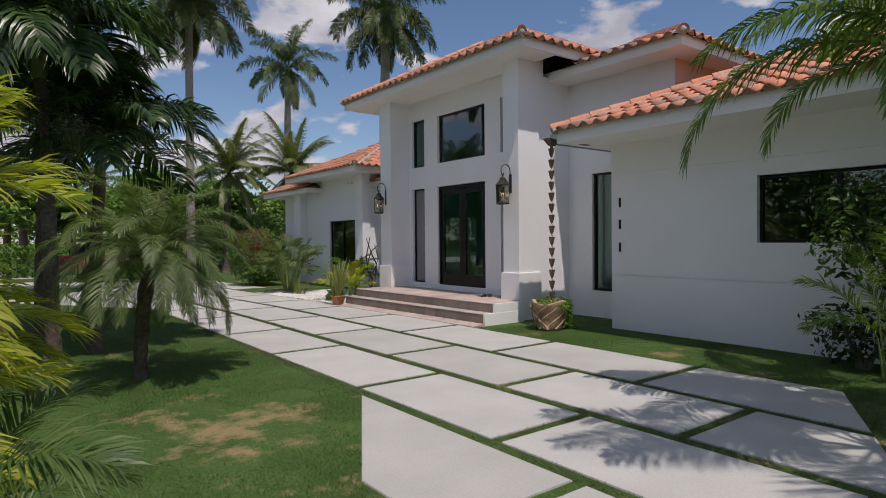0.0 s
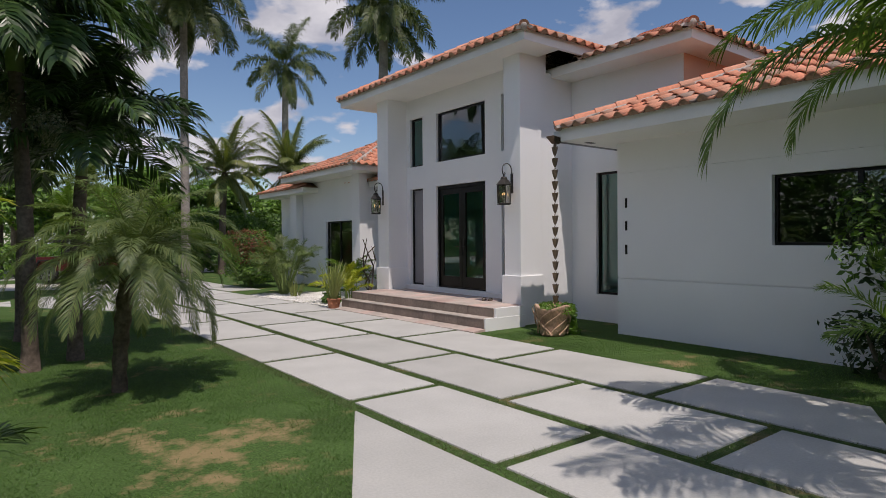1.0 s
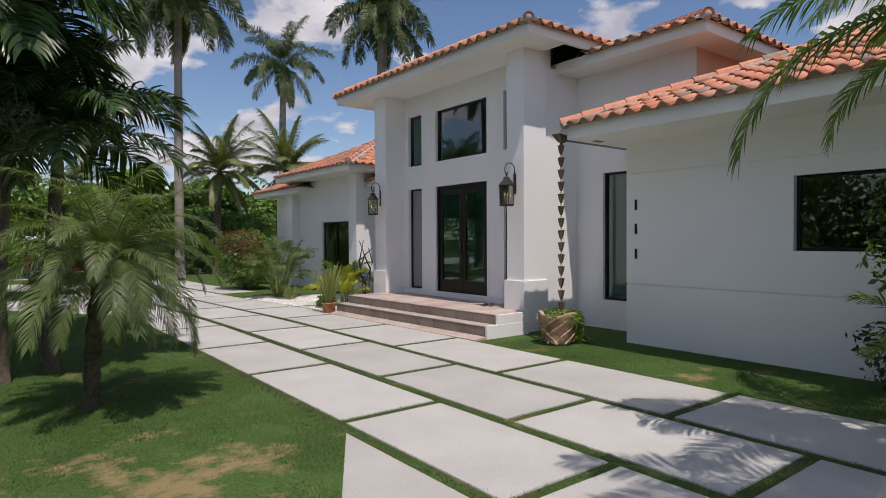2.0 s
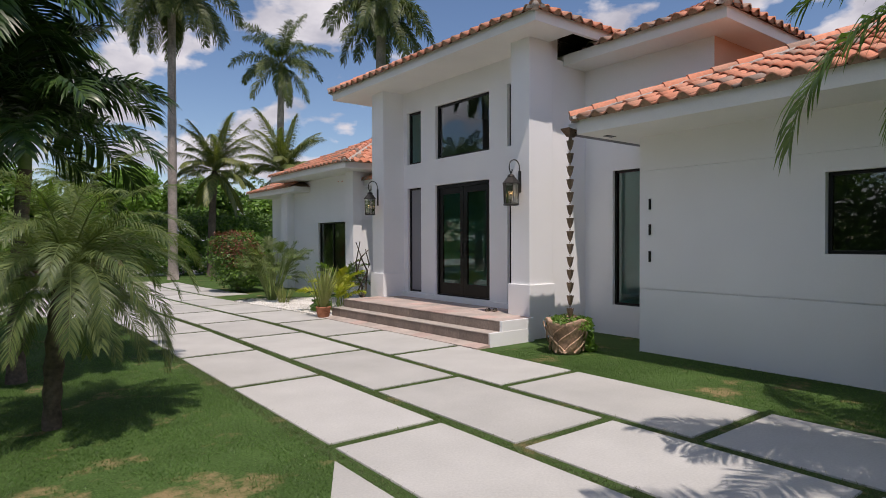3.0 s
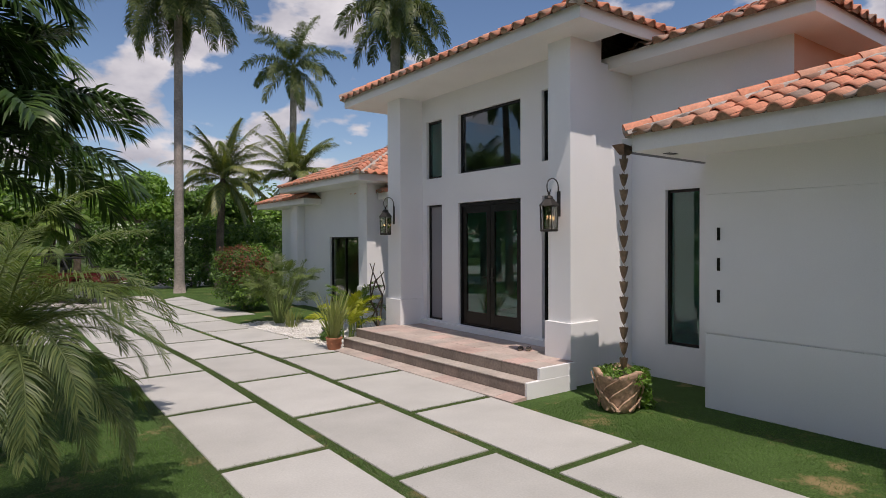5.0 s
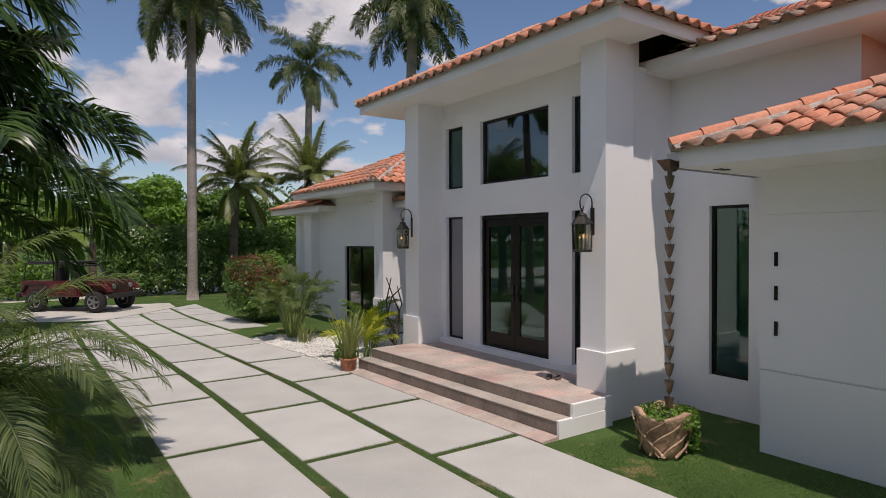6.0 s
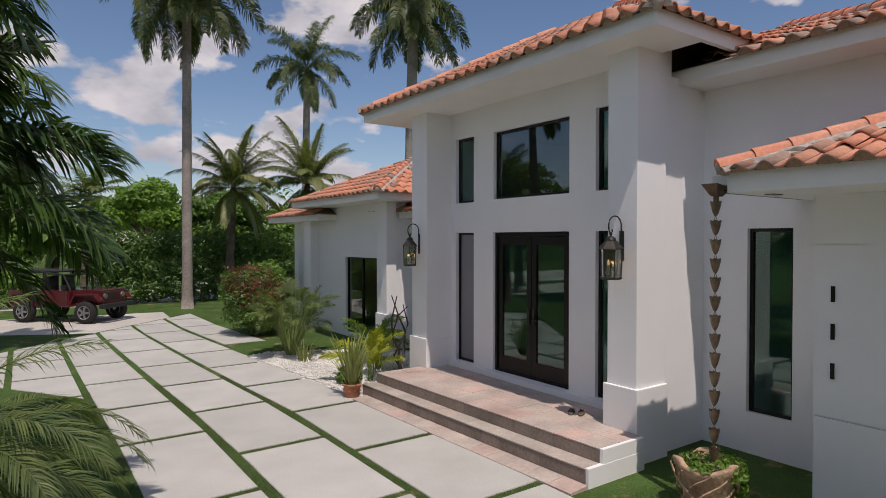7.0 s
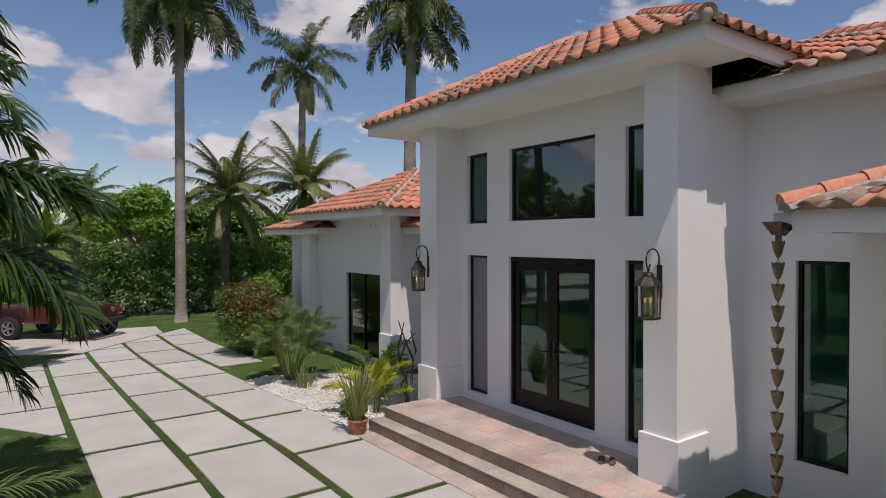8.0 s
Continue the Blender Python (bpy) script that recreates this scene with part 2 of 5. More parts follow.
def part(name, bm, mat, parent=None, label="", smooth=False):
    me = bm if isinstance(bm, bpy.types.Mesh) else mesh_of(bm, name, mat, smooth)
    ob = new(name, me)
    if parent:
        ob.parent = parent
    if label:
        tagged(ob, label)
    return ob


def thing(name, label, category, at=(0, 0, 0), turn=0.0, group="", kind=""):
    ob = new(name)
    ob.empty_display_size = 0.1
    ob.matrix_world = pose(*at, 0, 0, turn)
    return tagged(ob, label, category, group, kind)


def box(bm, x0, x1, y0, y1, z0, z1, bevel=0.0):
    made = bmesh.ops.create_cube(bm, size=1.0, matrix=Matrix.LocRotScale(((x0 + x1) / 2, (y0 + y1) / 2, (z0 + z1) / 2), None, (abs(x1 - x0), abs(y1 - y0), abs(z1 - z0))))
    if bevel:
        edges = list({e for v in made["verts"] for e in v.link_edges})
        bmesh.ops.bevel(bm, geom=edges, offset=bevel, segments=2, profile=0.7, affect="EDGES")
    return bm


def one_box(*a, bevel=0.0):
    return box(bmesh.new(), *a, bevel=bevel)


def tube(bm, pts, radii, seg=8, cap=True):
    """A tapered tube along a line of points."""
    pts = [Vector(p) for p in pts]
    rings = []
    up = Vector((0.02, 0.03, 1)).normalized()
    for i, p in enumerate(pts):
        d = (pts[min(i + 1, len(pts) - 1)] - pts[max(i - 1, 0)]).normalized()
        a = d.cross(up if abs(d.dot(up)) < 0.95 else Vector((1, 0, 0))).normalized()
        b = d.cross(a)
        r = radii[i] if isinstance(radii, (list, tuple)) else radii
        rings.append([bm.verts.new(p + (a * math.cos(k * math.tau / seg) + b * math.sin(k * math.tau / seg)) * r) for k in range(seg)])
    for r0, r1 in zip(rings, rings[1:]):
        for k in range(seg):
            bm.faces.new((r0[k], r0[(k + 1) % seg], r1[(k + 1) % seg], r1[k]))
    if cap:
        bm.faces.new(rings[0])
        bm.faces.new(rings[-1][::-1])
    return bm


def lathe(bm, profile, seg=20, at=(0, 0, 0), squash=(1, 1)):
    """A turned form from (radius, height) pairs."""
    rings = [[bm.verts.new((at[0] + max(r, 0.0005) * math.cos(k * math.tau / seg) * squash[0], at[1] + max(r, 0.0005) * math.sin(k * math.tau / seg) * squash[1], at[2] + z)) for k in range(seg)] for r, z in profile]
    for r0, r1 in zip(rings, rings[1:]):
        for k in range(seg):
            bm.faces.new((r0[k], r0[(k + 1) % seg], r1[(k + 1) % seg], r1[k]))
    bm.faces.new(rings[0][::-1])
    bm.faces.new(rings[-1])
    return bm


def mesh_np(name, verts, faces, mat, smooth=False):
    """A mesh from arrays: verts (n, 3) and a list of face arrays (m, k)."""
    me = bpy.data.meshes.new(name)
    groups = [np.asarray(f, dtype=np.int32) for f in faces if len(f)]
    loops = np.concatenate([g.ravel() for g in groups])
    sizes = np.concatenate([np.full(len(g), g.shape[1], dtype=np.int32) for g in groups])
    me.vertices.add(len(verts))
    me.vertices.foreach_set("co", np.asarray(verts, dtype=np.float32).ravel())
    me.loops.add(len(loops))
    me.loops.foreach_set("vertex_index", loops)
    me.polygons.add(len(sizes))
    me.polygons.foreach_set("loop_start", np.concatenate(([0], np.cumsum(sizes)[:-1])).astype(np.int32))
    me.polygons.foreach_set("loop_total", sizes)
    me.update(calc_edges=True)
    me.materials.append(mat)
    if smooth:
        me.polygons.foreach_set("use_smooth", np.ones(len(sizes), dtype=bool))
    return me


def wall_mesh(axis, at, thick, a0, a1, z0, z1, holes=()):
    """A wall across axis ('x': runs along y; 'y': runs along x) whose outer face lies at `at`, with openings cut right through."""
    z0 = -0.06 if z0 == 0.0 else z0
    bm = bmesh.new()
    aa = sorted({a0, a1, *[h[0] for h in holes], *[h[1] for h in holes]})
    zz = sorted({z0, z1, *[h[2] for h in holes], *[h[3] for h in holes]})

    def v(d, a, z):
        return bm.verts.new((at + d, a, z) if axis == "x" else (a, at + d, z))

    def solid(i, j):
        if not (0 <= i < len(aa) - 1 and 0 <= j < len(zz) - 1):
            return False
        ca, cz = (aa[i] + aa[i + 1]) / 2, (zz[j] + zz[j + 1]) / 2
        return not any(h[0] < ca < h[1] and h[2] < cz < h[3] for h in holes)

    for i in range(len(aa) - 1):
        for j in range(len(zz) - 1):
            if not solid(i, j):
                continue
            A0, A1, Z0, Z1 = aa[i], aa[i + 1], zz[j], zz[j + 1]
            for d in (0, thick):
                bm.faces.new((v(d, A0, Z0), v(d, A1, Z0), v(d, A1, Z1), v(d, A0, Z1)))
            for di, dj, p, q in ((-1, 0, (A0, Z0), (A0, Z1)), (1, 0, (A1, Z0), (A1, Z1)), (0, -1, (A0, Z0), (A1, Z0)), (0, 1, (A0, Z1), (A1, Z1))):
                if not solid(i + di, j + dj):
                    bm.faces.new((v(0, *p), v(0, *q), v(thick, *q), v(thick, *p)))
    bmesh.ops.remove_doubles(bm, verts=bm.verts, dist=1e-5)
    bmesh.ops.recalc_face_normals(bm, faces=bm.faces)
    return bm


def structure(name, bm, mat, label, category="wall", smooth=False):
    return tagged(part(name, bm, mat, smooth=smooth), label, category, kind="structure")


# ---- ground, drive ----
def ground_sheet():
    bm = bmesh.new()
    xs = [-900, -300, -90, -40, -20, -10, -5, 0, 5, 10, 20, 40, 90, 300, 900]
    grid = [[bm.verts.new((x, y + 10, -0.013)) for y in xs] for x in xs]
    for i in range(len(xs) - 1):
        for j in range(len(xs) - 1):
            bm.faces.new((grid[i][j], grid[i + 1][j], grid[i + 1][j + 1], grid[i][j + 1]))
    return bm


tagged(part("ground", ground_sheet(), LAWN), "mown green lawn with dry brown patches", "lawn", kind="structure")


def prism(poly, z0, z1, bevel=0.0):
    bm = bmesh.new()
    low = [bm.verts.new((x, y, z0)) for x, y in poly]
    top = [bm.verts.new((x, y, z1)) for x, y in poly]
    bm.faces.new(top)
    bm.faces.new(low[::-1])
    for k in range(len(poly)):
        q = (k + 1) % len(poly)
        bm.faces.new((low[k], low[q], top[q], top[k]))
    bmesh.ops.recalc_face_normals(bm, faces=bm.faces)
    if bevel:
        bmesh.ops.bevel(bm, geom=[e for e in bm.edges if all(v.co.z > z1 - 1e-4 for v in e.verts)], offset=bevel, segments=2, affect="EDGES")
    return bm


def clip_poly(poly, px, py, nx, ny):
    """Keeps the side of a convex polygon where (p - P).n >= 0."""
    out = []
    for k in range(len(poly)):
        a, b = poly[k], poly[(k + 1) % len(poly)]
        da, db = (a[0] - px) * nx + (a[1] - py) * ny, (b[0] - px) * nx + (b[1] - py) * ny
        if da >= 0:
            out.append(a)
        if (da >= 0) != (db >= 0):
            s = da / (da - db)
            out.append((a[0] + (b[0] - a[0]) * s, a[1] + (b[1] - a[1]) * s))
    return out


driveway = thing("driveway", "pale concrete slabs laid with grass joints", "driveway", kind="structure")
GAP = 0.118
SLAB_POLYS = []
COLUMNS = (
    (6.09, 7.40, (-3.9, -1.4, 1.1, 3.55, 6.03, 8.53, 10.78, 13.05, 15.25, 17.45, 19.5, 21.6, 23.7, 25.8, 27.9)),
    (7.56, 8.85, (20.3, 22.4, 24.5, 26.6, 28.7)),
    (4.75, 5.96, (-5.0, -2.5, -0.1, 2.2, 4.42, 6.8, 9.22, 11.58, 13.97, 16.2, 18.4, 20.6, 22.8, 25.0, 27.2)),
    (3.46, 4.60, (-3.9, -1.6, 0.75, 3.1, 5.4, 7.98, 10.3, 12.85, 14.97, 17.2, 19.35, 21.5, 23.7, 25.9)),
    (2.17, 3.32, (-5.0, -2.4, -0.2, 2.1, 6.0)),
    (2.17, 3.32, (15.0, 16.3, 18.4, 20.5, 22.6, 24.8)),
    (0.9, 2.03, (-4.5, -1.7, 0.7, 3.0, 5.0)),
    (0.9, 2.03, (16.5, 17.4, 19.5, 21.6, 23.8)),
    (-0.4, 0.76, (-4.0, -1.5, 0.9)),
    (-0.4, 0.76, (18.5, 20.6, 22.7)),
)
# straight edges that cut the slabs off: a point and the inward normal
CUTS_NEAR = ((3.31, 5.07, 0.87, -0.495), (7.45, 1.93, -0.45, 0.893))
CUTS_FAR = ((3.23, 16.11, 0.83, 0.557), (5.5, 25.95, 0.707, -0.707))


def drift(x, y):
    """The rows draw gently together past the porch."""
    return 2.3 + (x - 2.3) / (1 + 0.018 * min(11.0, max(0.0, y - 13.0)))


for cx0, cx1, joints in COLUMNS:
    for ya, yb in zip(joints, joints[1:]):
        poly = [(drift(cx0, ya), ya + GAP / 2), (drift(cx1, ya), ya + GAP / 2), (drift(cx1, yb), yb - GAP / 2), (drift(cx0, yb), yb - GAP / 2)]
        for cut in (CUTS_NEAR if ya < 5.2 else CUTS_FAR if ya > 13.5 else ()):
            if cut is CUTS_FAR[0] and cx0 > 3.4:
                continue
            if cut is CUTS_NEAR[0] and cx0 > 3.4:
                continue
            poly = clip_poly(poly, *cut)
            if len(poly) < 3:
                break
        if len(poly) < 3:
            continue
        SLAB_POLYS.append(poly)
        part("slab", prism(poly, -0.09, 0.0, 0.006), SLAB, driveway)

# pale road and parking strip beyond the drive, white gravel bed by the house
tagged(part("road", prism([(-14, 26.6), (1.5, 26.1), (3.0, 25.3), (4.2, 24.8), (5.5, 26.1), (6.9, 27.5), (7.0, 29.4), (2.0, 30.2), (-14, 31.5)], -0.05, -0.008), ROAD), "pale gravel parking strip", "road", kind="structure")
tagged(part("road", prism([(-40, 33.5), (9.0, 33.5), (24, 41), (24, 47), (-40, 42)], -0.05, -0.008), ROAD), "pale gravel road behind the hedge", "road", kind="structure")
BED = [(7.25, 13.1), (7.1, 15.3), (6.85, 18.2), (7.4, 18.5), (8.4, 18.2), (9.3, 17.6), (10.3, 16.8), (11.2, 15.6), (9.4, 13.9)]
tagged(part("ground", prism(BED, -0.05, -0.006), GRAVEL), "bed of crushed white stone", "gravel bed", kind="structure")


def gravel_stones(n):
    rng = np.random.default_rng(3)
    P = np.column_stack((rng.uniform(6.8, 11.2, n), rng.uniform(13.1, 18.5, n)))
    inside = np.zeros(n, dtype=bool)
    for k in range(len(BED)):
        (xa, ya), (xb, yb) = BED[k], BED[(k + 1) % len(BED)]
        inside ^= ((ya > P[:, 1]) != (yb > P[:, 1])) & (P[:, 0] < (xb - xa) * (P[:, 1] - ya) / (yb - ya + 1e-9) + xa)
    P = P[inside]
    P = P[P[:, 0] > 7.42 - 0.105 * np.maximum(0.0, P[:, 1] - 13.3)]
    n = len(P)
    r = rng.uniform(0.014, 0.034, n)
    base = np.array([(1, 0, 0), (0, 1, 0), (-1, 0, 0), (0, -1, 0), (0, 0, 0.8), (0, 0, -0.6)], dtype=float)
    V = base[None] * r[:, None, None] * rng.uniform(0.7, 1.3, (n, 6, 1))
    ang = rng.uniform(0, 6.28, n)
    c, s = np.cos(ang)[:, None], np.sin(ang)[:, None]
    X = V[..., 0] * c - V[..., 1] * s + P[:, :1]
    Y = V[..., 0] * s + V[..., 1] * c + P[:, 1:]
    V = np.stack((X, Y, V[..., 2] + 0.004 + rng.uniform(0, 0.012, (n, 1))), -1).reshape(-1, 3)
    f = np.array([(0, 1, 4), (1, 2, 4), (2, 3, 4), (3, 0, 4), (1, 0, 5), (2, 1, 5), (3, 2, 5), (0, 3, 5)])
    F = (f[None] + 6 * np.arange(n)[:, None, None]).reshape(-1, 3)
    return mesh_np("gravel", V, [F], GRAVEL)


tagged(new("gravel", gravel_stones(17000)), "loose crushed white stones", "gravel", kind="stuff")

# ---- house walls ----
DOOR = (9.94, 11.79, 0.51, 3.03)
TOWER_HOLES = [DOOR, (12.36, 12.93, 0.52, 3.03), (8.84, 9.41, 0.52, 3.03), (9.94, 11.78, 3.63, 4.85), (12.36, 12.93, 3.61, 4.87), (8.84, 9.41, 3.63, 4.87)]
structure("wall_front", wall_mesh("x", 9.40, 0.25, 8.50, 13.3, 0.0, 5.45, TOWER_HOLES), STUCCO, "white stucco entrance wall, recessed between columns")
for y0, y1 in ((8.23, 8.70), (13.09, 13.62)):
    bm = one_box(8.81, 9.42, y0, y1, 0.0, 5.45, bevel=0.012)
    box(bm, 8.77, 9.43, y0 - 0.04, y1 + 0.04, -0.06, 0.965, bevel=0.012)
    structure("column", bm, STUCCO, "square white stucco entrance column on a plinth", "column")
structure("wall_tower_south", wall_mesh("y", 8.29, 0.25, 9.43, 9.62, 0.0, 5.66), STUCCO, "white stucco side wall beside the entrance")
structure("wall_tower_south_low", wall_mesh("y", 8.29, 0.25, 9.62, 10.6, 0.0, 5.12), STUCCO, "white stucco side wall under an open eave recess")
# added panel: its dark colour stands in for the unlit void behind
structure("recess_back", one_box(9.6, 11.6, 8.46, 8.5, 5.12, 5.92), RECESS_SHADE, "added dark panel at the back of the eave recess, shade put into its colour", "recess")
structure("wall_tower_north", wall_mesh("y", 13.55, -0.25, 9.43, 14.0, 0.0, 5.45), STUCCO, "white stucco side wall of the entrance block")
structure("wall_side_window", wall_mesh("x", 10.42, 0.25, 5.703, 8.29, 0.0, 5.12, [(7.06, 7.65, 0.55, 3.05)]), STUCCO, "tall white stucco wall with a narrow window")
# tan stands in for orange light thrown up by the low roof
structure("wall_upper_south", wall_mesh("y", 5.7, 0.25, 10.422, 16.0, 0.0, 5.12), BOUNCE_STUCCO, "stucco upper wall above the low roof, orange roof bounce put into its colour")
structure("wall_number", wall_mesh("x", 9.41, 0.25, -5.0, 6.36, 0.0, 3.42, [(1.9, 3.73, 1.58, 2.60)]), STUCCO, "long white stucco wall with a dark window")
structure("wall_number_base", one_box(9.385, 9.408, -5.0, 6.372, -0.02, 0.985, bevel=0.005), STUCCO, "lower rendered band of the white wall")
structure("wall_number_top", one_box(9.385, 9.408, -5.0, 6.372, 2.849, 3.42), STUCCO, "upper rendered face of the white wall above a hairline joint")
structure("wall_number_face", wall_mesh("x", 9.385, 0.023, -5.0, 6.372, 1.003, 2.845, [(1.9, 3.73, 1.58, 2.60)]), STUCCO, "upper rendered face of the white wall above a groove")
structure("wall_number_end", wall_mesh("y", 6.36, -0.25, 9.66, 10.6, 0.0, 3.42), STUCCO, "white stucco end wall")
structure("wall_number_far", wall_mesh("y", -5.0, 0.25, 9.41, 16.0, 0.0, 3.42), STUCCO, "white stucco far end wall")
structure("wall_wing", wall_mesh("x", 10.40, 0.25, 17.0, 22.5, 0.0, 3.9, [(17.95, 19.9, 0.12, 2.38)]), STUCCO, "white stucco wing wall with a wide dark opening")
structure("wall_wing_south", wall_mesh("y", 17.0, 0.25, 10.65, 16.0, 0.0, 3.9), STUCCO, "white stucco end wall of the wing")
structure("wall_wing_north", wall_mesh("y", 22.5, -0.25, 10.65, 16.0, 0.0, 3.9), STUCCO, "white stucco end wall of the wing")
structure("wall_link", wall_mesh("x", 11.2, 0.25, 13.55, 17.0, 0.0, 3.5), STUCCO, "white stucco link between entrance and wing")
structure("wall_low_wing", wall_mesh("x", 10.75, 0.25, 22.5, 24.9, 0.0, 3.52, [(23.15, 23.6, 0.9, 2.2)]), STUCCO, "white stucco far wing wall with a small window")
structure("wall_low_wing_end", wall_mesh("y", 24.9, -0.25, 11.0, 16.0, 0.0, 3.52), STUCCO, "white stucco far wing end wall")
structure("wall_back", wall_mesh("x", 16.0, 0.25, -5.0, 24.9, 0.0, 5.0), STUCCO, "white stucco back wall")
bm = one_box(10.12, 10.42, 16.93, 17.42, 0.0, 3.9, bevel=0.012)
box(bm, 10.08, 10.43, 16.89, 17.46, 0.0, 0.95, bevel=0.012)
structure("column", bm, STUCCO, "square white stucco corner pier on a plinth", "column")
bm = one_box(10.12, 10.42, 21.9, 22.5, 0.0, 3.9, bevel=0.012)
structure("column", bm, STUCCO, "square white stucco corner pier", "column")
structure("floor", one_box(9.66, 13.0, 8.56, 13.28, 0.3, 0.5), ROOM, "plain indoor floor", "floor")
structure("wall_inside", one_box(13.0, 13.1, 8.56, 13.28, 0.5, 5.3), ROOM, "plain indoor back wall")
structure("ceiling", one_box(9.66, 13.0, 8.56, 13.28, 5.3, 5.4), ROOM, "plain indoor ceiling", "ceiling")
structure("floor", one_box(10.68, 13.0, 5.97, 8.28, 0.3, 0.5), ROOM, "plain indoor floor", "floor")
structure("wall_inside", one_box(12.2, 12.3, 5.97, 8.28, 0.5, 5.3), ROOM, "plain indoor back wall")
structure("floor", one_box(9.67, 12.4, -4.7, 6.1, 0.3, 0.5), ROOM, "plain indoor floor", "floor")
structure("wall_inside", one_box(12.4, 12.5, -4.7, 5.68, 0.3, 3.6), ROOM, "plain indoor back wall")
structure("floor", one_box(10.66, 13.0, 17.26, 22.24, 0.0, 0.12), ROOM, "plain indoor floor", "floor")
structure("wall_inside", one_box(13.0, 13.1, 17.26, 22.24, 0.0, 3.9), ROOM, "plain indoor back wall")


# ---- roofs ----
PLUG = material("eave_mortar", (0.36, 0.23, 0.16), 0.9, grain=0.25, grain_scale=30, big=0.2, big_scale=3, bump=0.4, spec=0.2)
TW, TL, TE = 0.275, 0.45, 0.375


def tile_arrays():
    us = np.linspace(0, 1, 9)
    z = np.where(us < 0.38, -0.014 * np.sin(np.pi * us / 0.38), 0.058 * np.sin(np.pi * (us - 0.38) / 0.62))
    low = np.column_stack((us * TW, np.full(9, -0.02), z * 1.08 + 0.045))
    lip = low + (0, 0.004, -0.022)
    top = np.column_stack((us * TW * 0.96 + 0.004, np.full(9, TL), z * 0.92 + 0.012))
    V = np.concatenate((lip, low, top))
    F = [(r * 9 + k, r * 9 + k + 1, (r + 1) * 9 + k + 1, (r + 1) * 9 + k) for r in (0, 1) for k in range(8)]
    return V, np.array(F)


TILE_V, TILE_F = tile_arrays()
TILE_MESH = mesh_np("tile", TILE_V, [TILE_F], TILE_PIECE, smooth=True)


def roof(label, x0, x1, y0, y1, z, faces, near, limit, caps, fascia=0.17, pitch=0.46, recess=None, stop=99.0):
    """A hipped roof over the eaves' rectangle: deck with fascia, tiles on the faces named, barrel caps along the hips named."""
    top = thing("roof", label, "roof", kind="structure")
    slope = math.sqrt(1 + pitch * pitch)
    h = min(x1 - x0, y1 - y0) / 2
    if x1 - x0 < y1 - y0:
        ridge = [((x0 + x1) / 2, y0 + h), ((x0 + x1) / 2, y1 - h)]
    else:
        ridge = [(x0 + h, (y0 + y1) / 2), (x1 - h, (y0 + y1) / 2)]
    bm = bmesh.new()
    c = [bm.verts.new((x, y, z + 0.01)) for x, y in ((x0, y0), (x1, y0), (x1, y1), (x0, y1))]
    r = [bm.verts.new((x, y, z + 0.01 + h * pitch)) for x, y in ridge]
    if x1 - x0 < y1 - y0:
        bm.faces.new((c[0], c[1], r[0]))
        bm.faces.new((c[1], c[2], r[1], r[0]))
        bm.faces.new((c[2], c[3], r[1]))
        bm.faces.new((c[3], c[0], r[0], r[1]))
    else:
        bm.faces.new((c[0], c[1], r[1], r[0]))
        bm.faces.new((c[1], c[2], r[1]))
        bm.faces.new((c[2], c[3], r[0], r[1]))
        bm.faces.new((c[3], c[0], r[0]))
    part("deck", bm, ROOF_DECK, top)
    X0, X1, Y0, Y1, Z0, Z1 = x0 + 0.03, x1 - 0.03, y0 + 0.03, y1 - 0.03, z - fascia, z + 0.03
    if recess:
        ra, rb, rc, rd = recess
        bm = one_box(X0, ra, Y0, Y1, Z0, Z1)
        for bounds in ((rb, X1, Y0, Y1), (ra, rb, Y0, rc), (ra, rb, rd, Y1)):
            box(bm, *bounds, Z0, Z1)
    else:
        bm = one_box(X0, X1, Y0, Y1, Z0, Z1, bevel=0.01)
    part("eave", bm, FASCIA, top, "white painted eave with flat soffit")
    frames = {
        "w": (Vector((x0, y1, z)), Vector((0, -1, 0)), Vector((1, 0, pitch)) / slope, y1 - y0),
        "e": (Vector((x1, y0, z)), Vector((0, 1, 0)), Vector((-1, 0, pitch)) / slope, y1 - y0),
        "s": (Vector((x0, y0, z)), Vector((1, 0, 0)), Vector((0, 1, pitch)) / slope, x1 - x0),
        "n": (Vector((x1, y1, z)), Vector((-1, 0, 0)), Vector((0, -1, pitch)) / slope, x1 - x0),
    }
    rng = random.Random(hash((round(x0 * 10), round(y0 * 10))) % 1000)
    spots, cut = [], []
    for key in faces:
        p, u, v, width = frames[key]
        n = u.cross(v)
        for row in range(int(h * slope / TE) + 1):
            b = row * TE
            for k in range(int(width / TW) + 1):
                a = k * TW
                d = (b + TE * 0.4) / slope
                if a + TW * 0.6 < d or a + TW * 0.4 > width - d or (p + u * a).y > stop + b * 0.9:
                    continue
                tilt = rng.uniform(-0.004, 0.004)
                m = Matrix.Translation(p + u * (a + rng.uniform(-0.005, 0.005)) + v * (b - 0.05 + rng.uniform(-0.008, 0.008)) + n * (0.014 + tilt)) @ Matrix((u, v, n)).transposed().to_4x4() @ pose(0, 0, 0, rng.uniform(-0.35, 0.35), rng.uniform(-0.7, 0.7), rng.uniform(-0.5, 0.5))
                far = (b + TL) / slope
                if a < far or a + TW > width - far:
                    cut.append((m, key))
                else:
                    spots.append(m)
    spots.sort(key=lambda m: (m.translation - Vector(near)).length)
    for m in spots[:limit]:
        t = new("tile", TILE_MESH)
        t.parent = top
        t.matrix_basis = m
    # the tiles past the limit, and those cut to the hips
    rest = spots[limit:] + [m for m, key in cut]
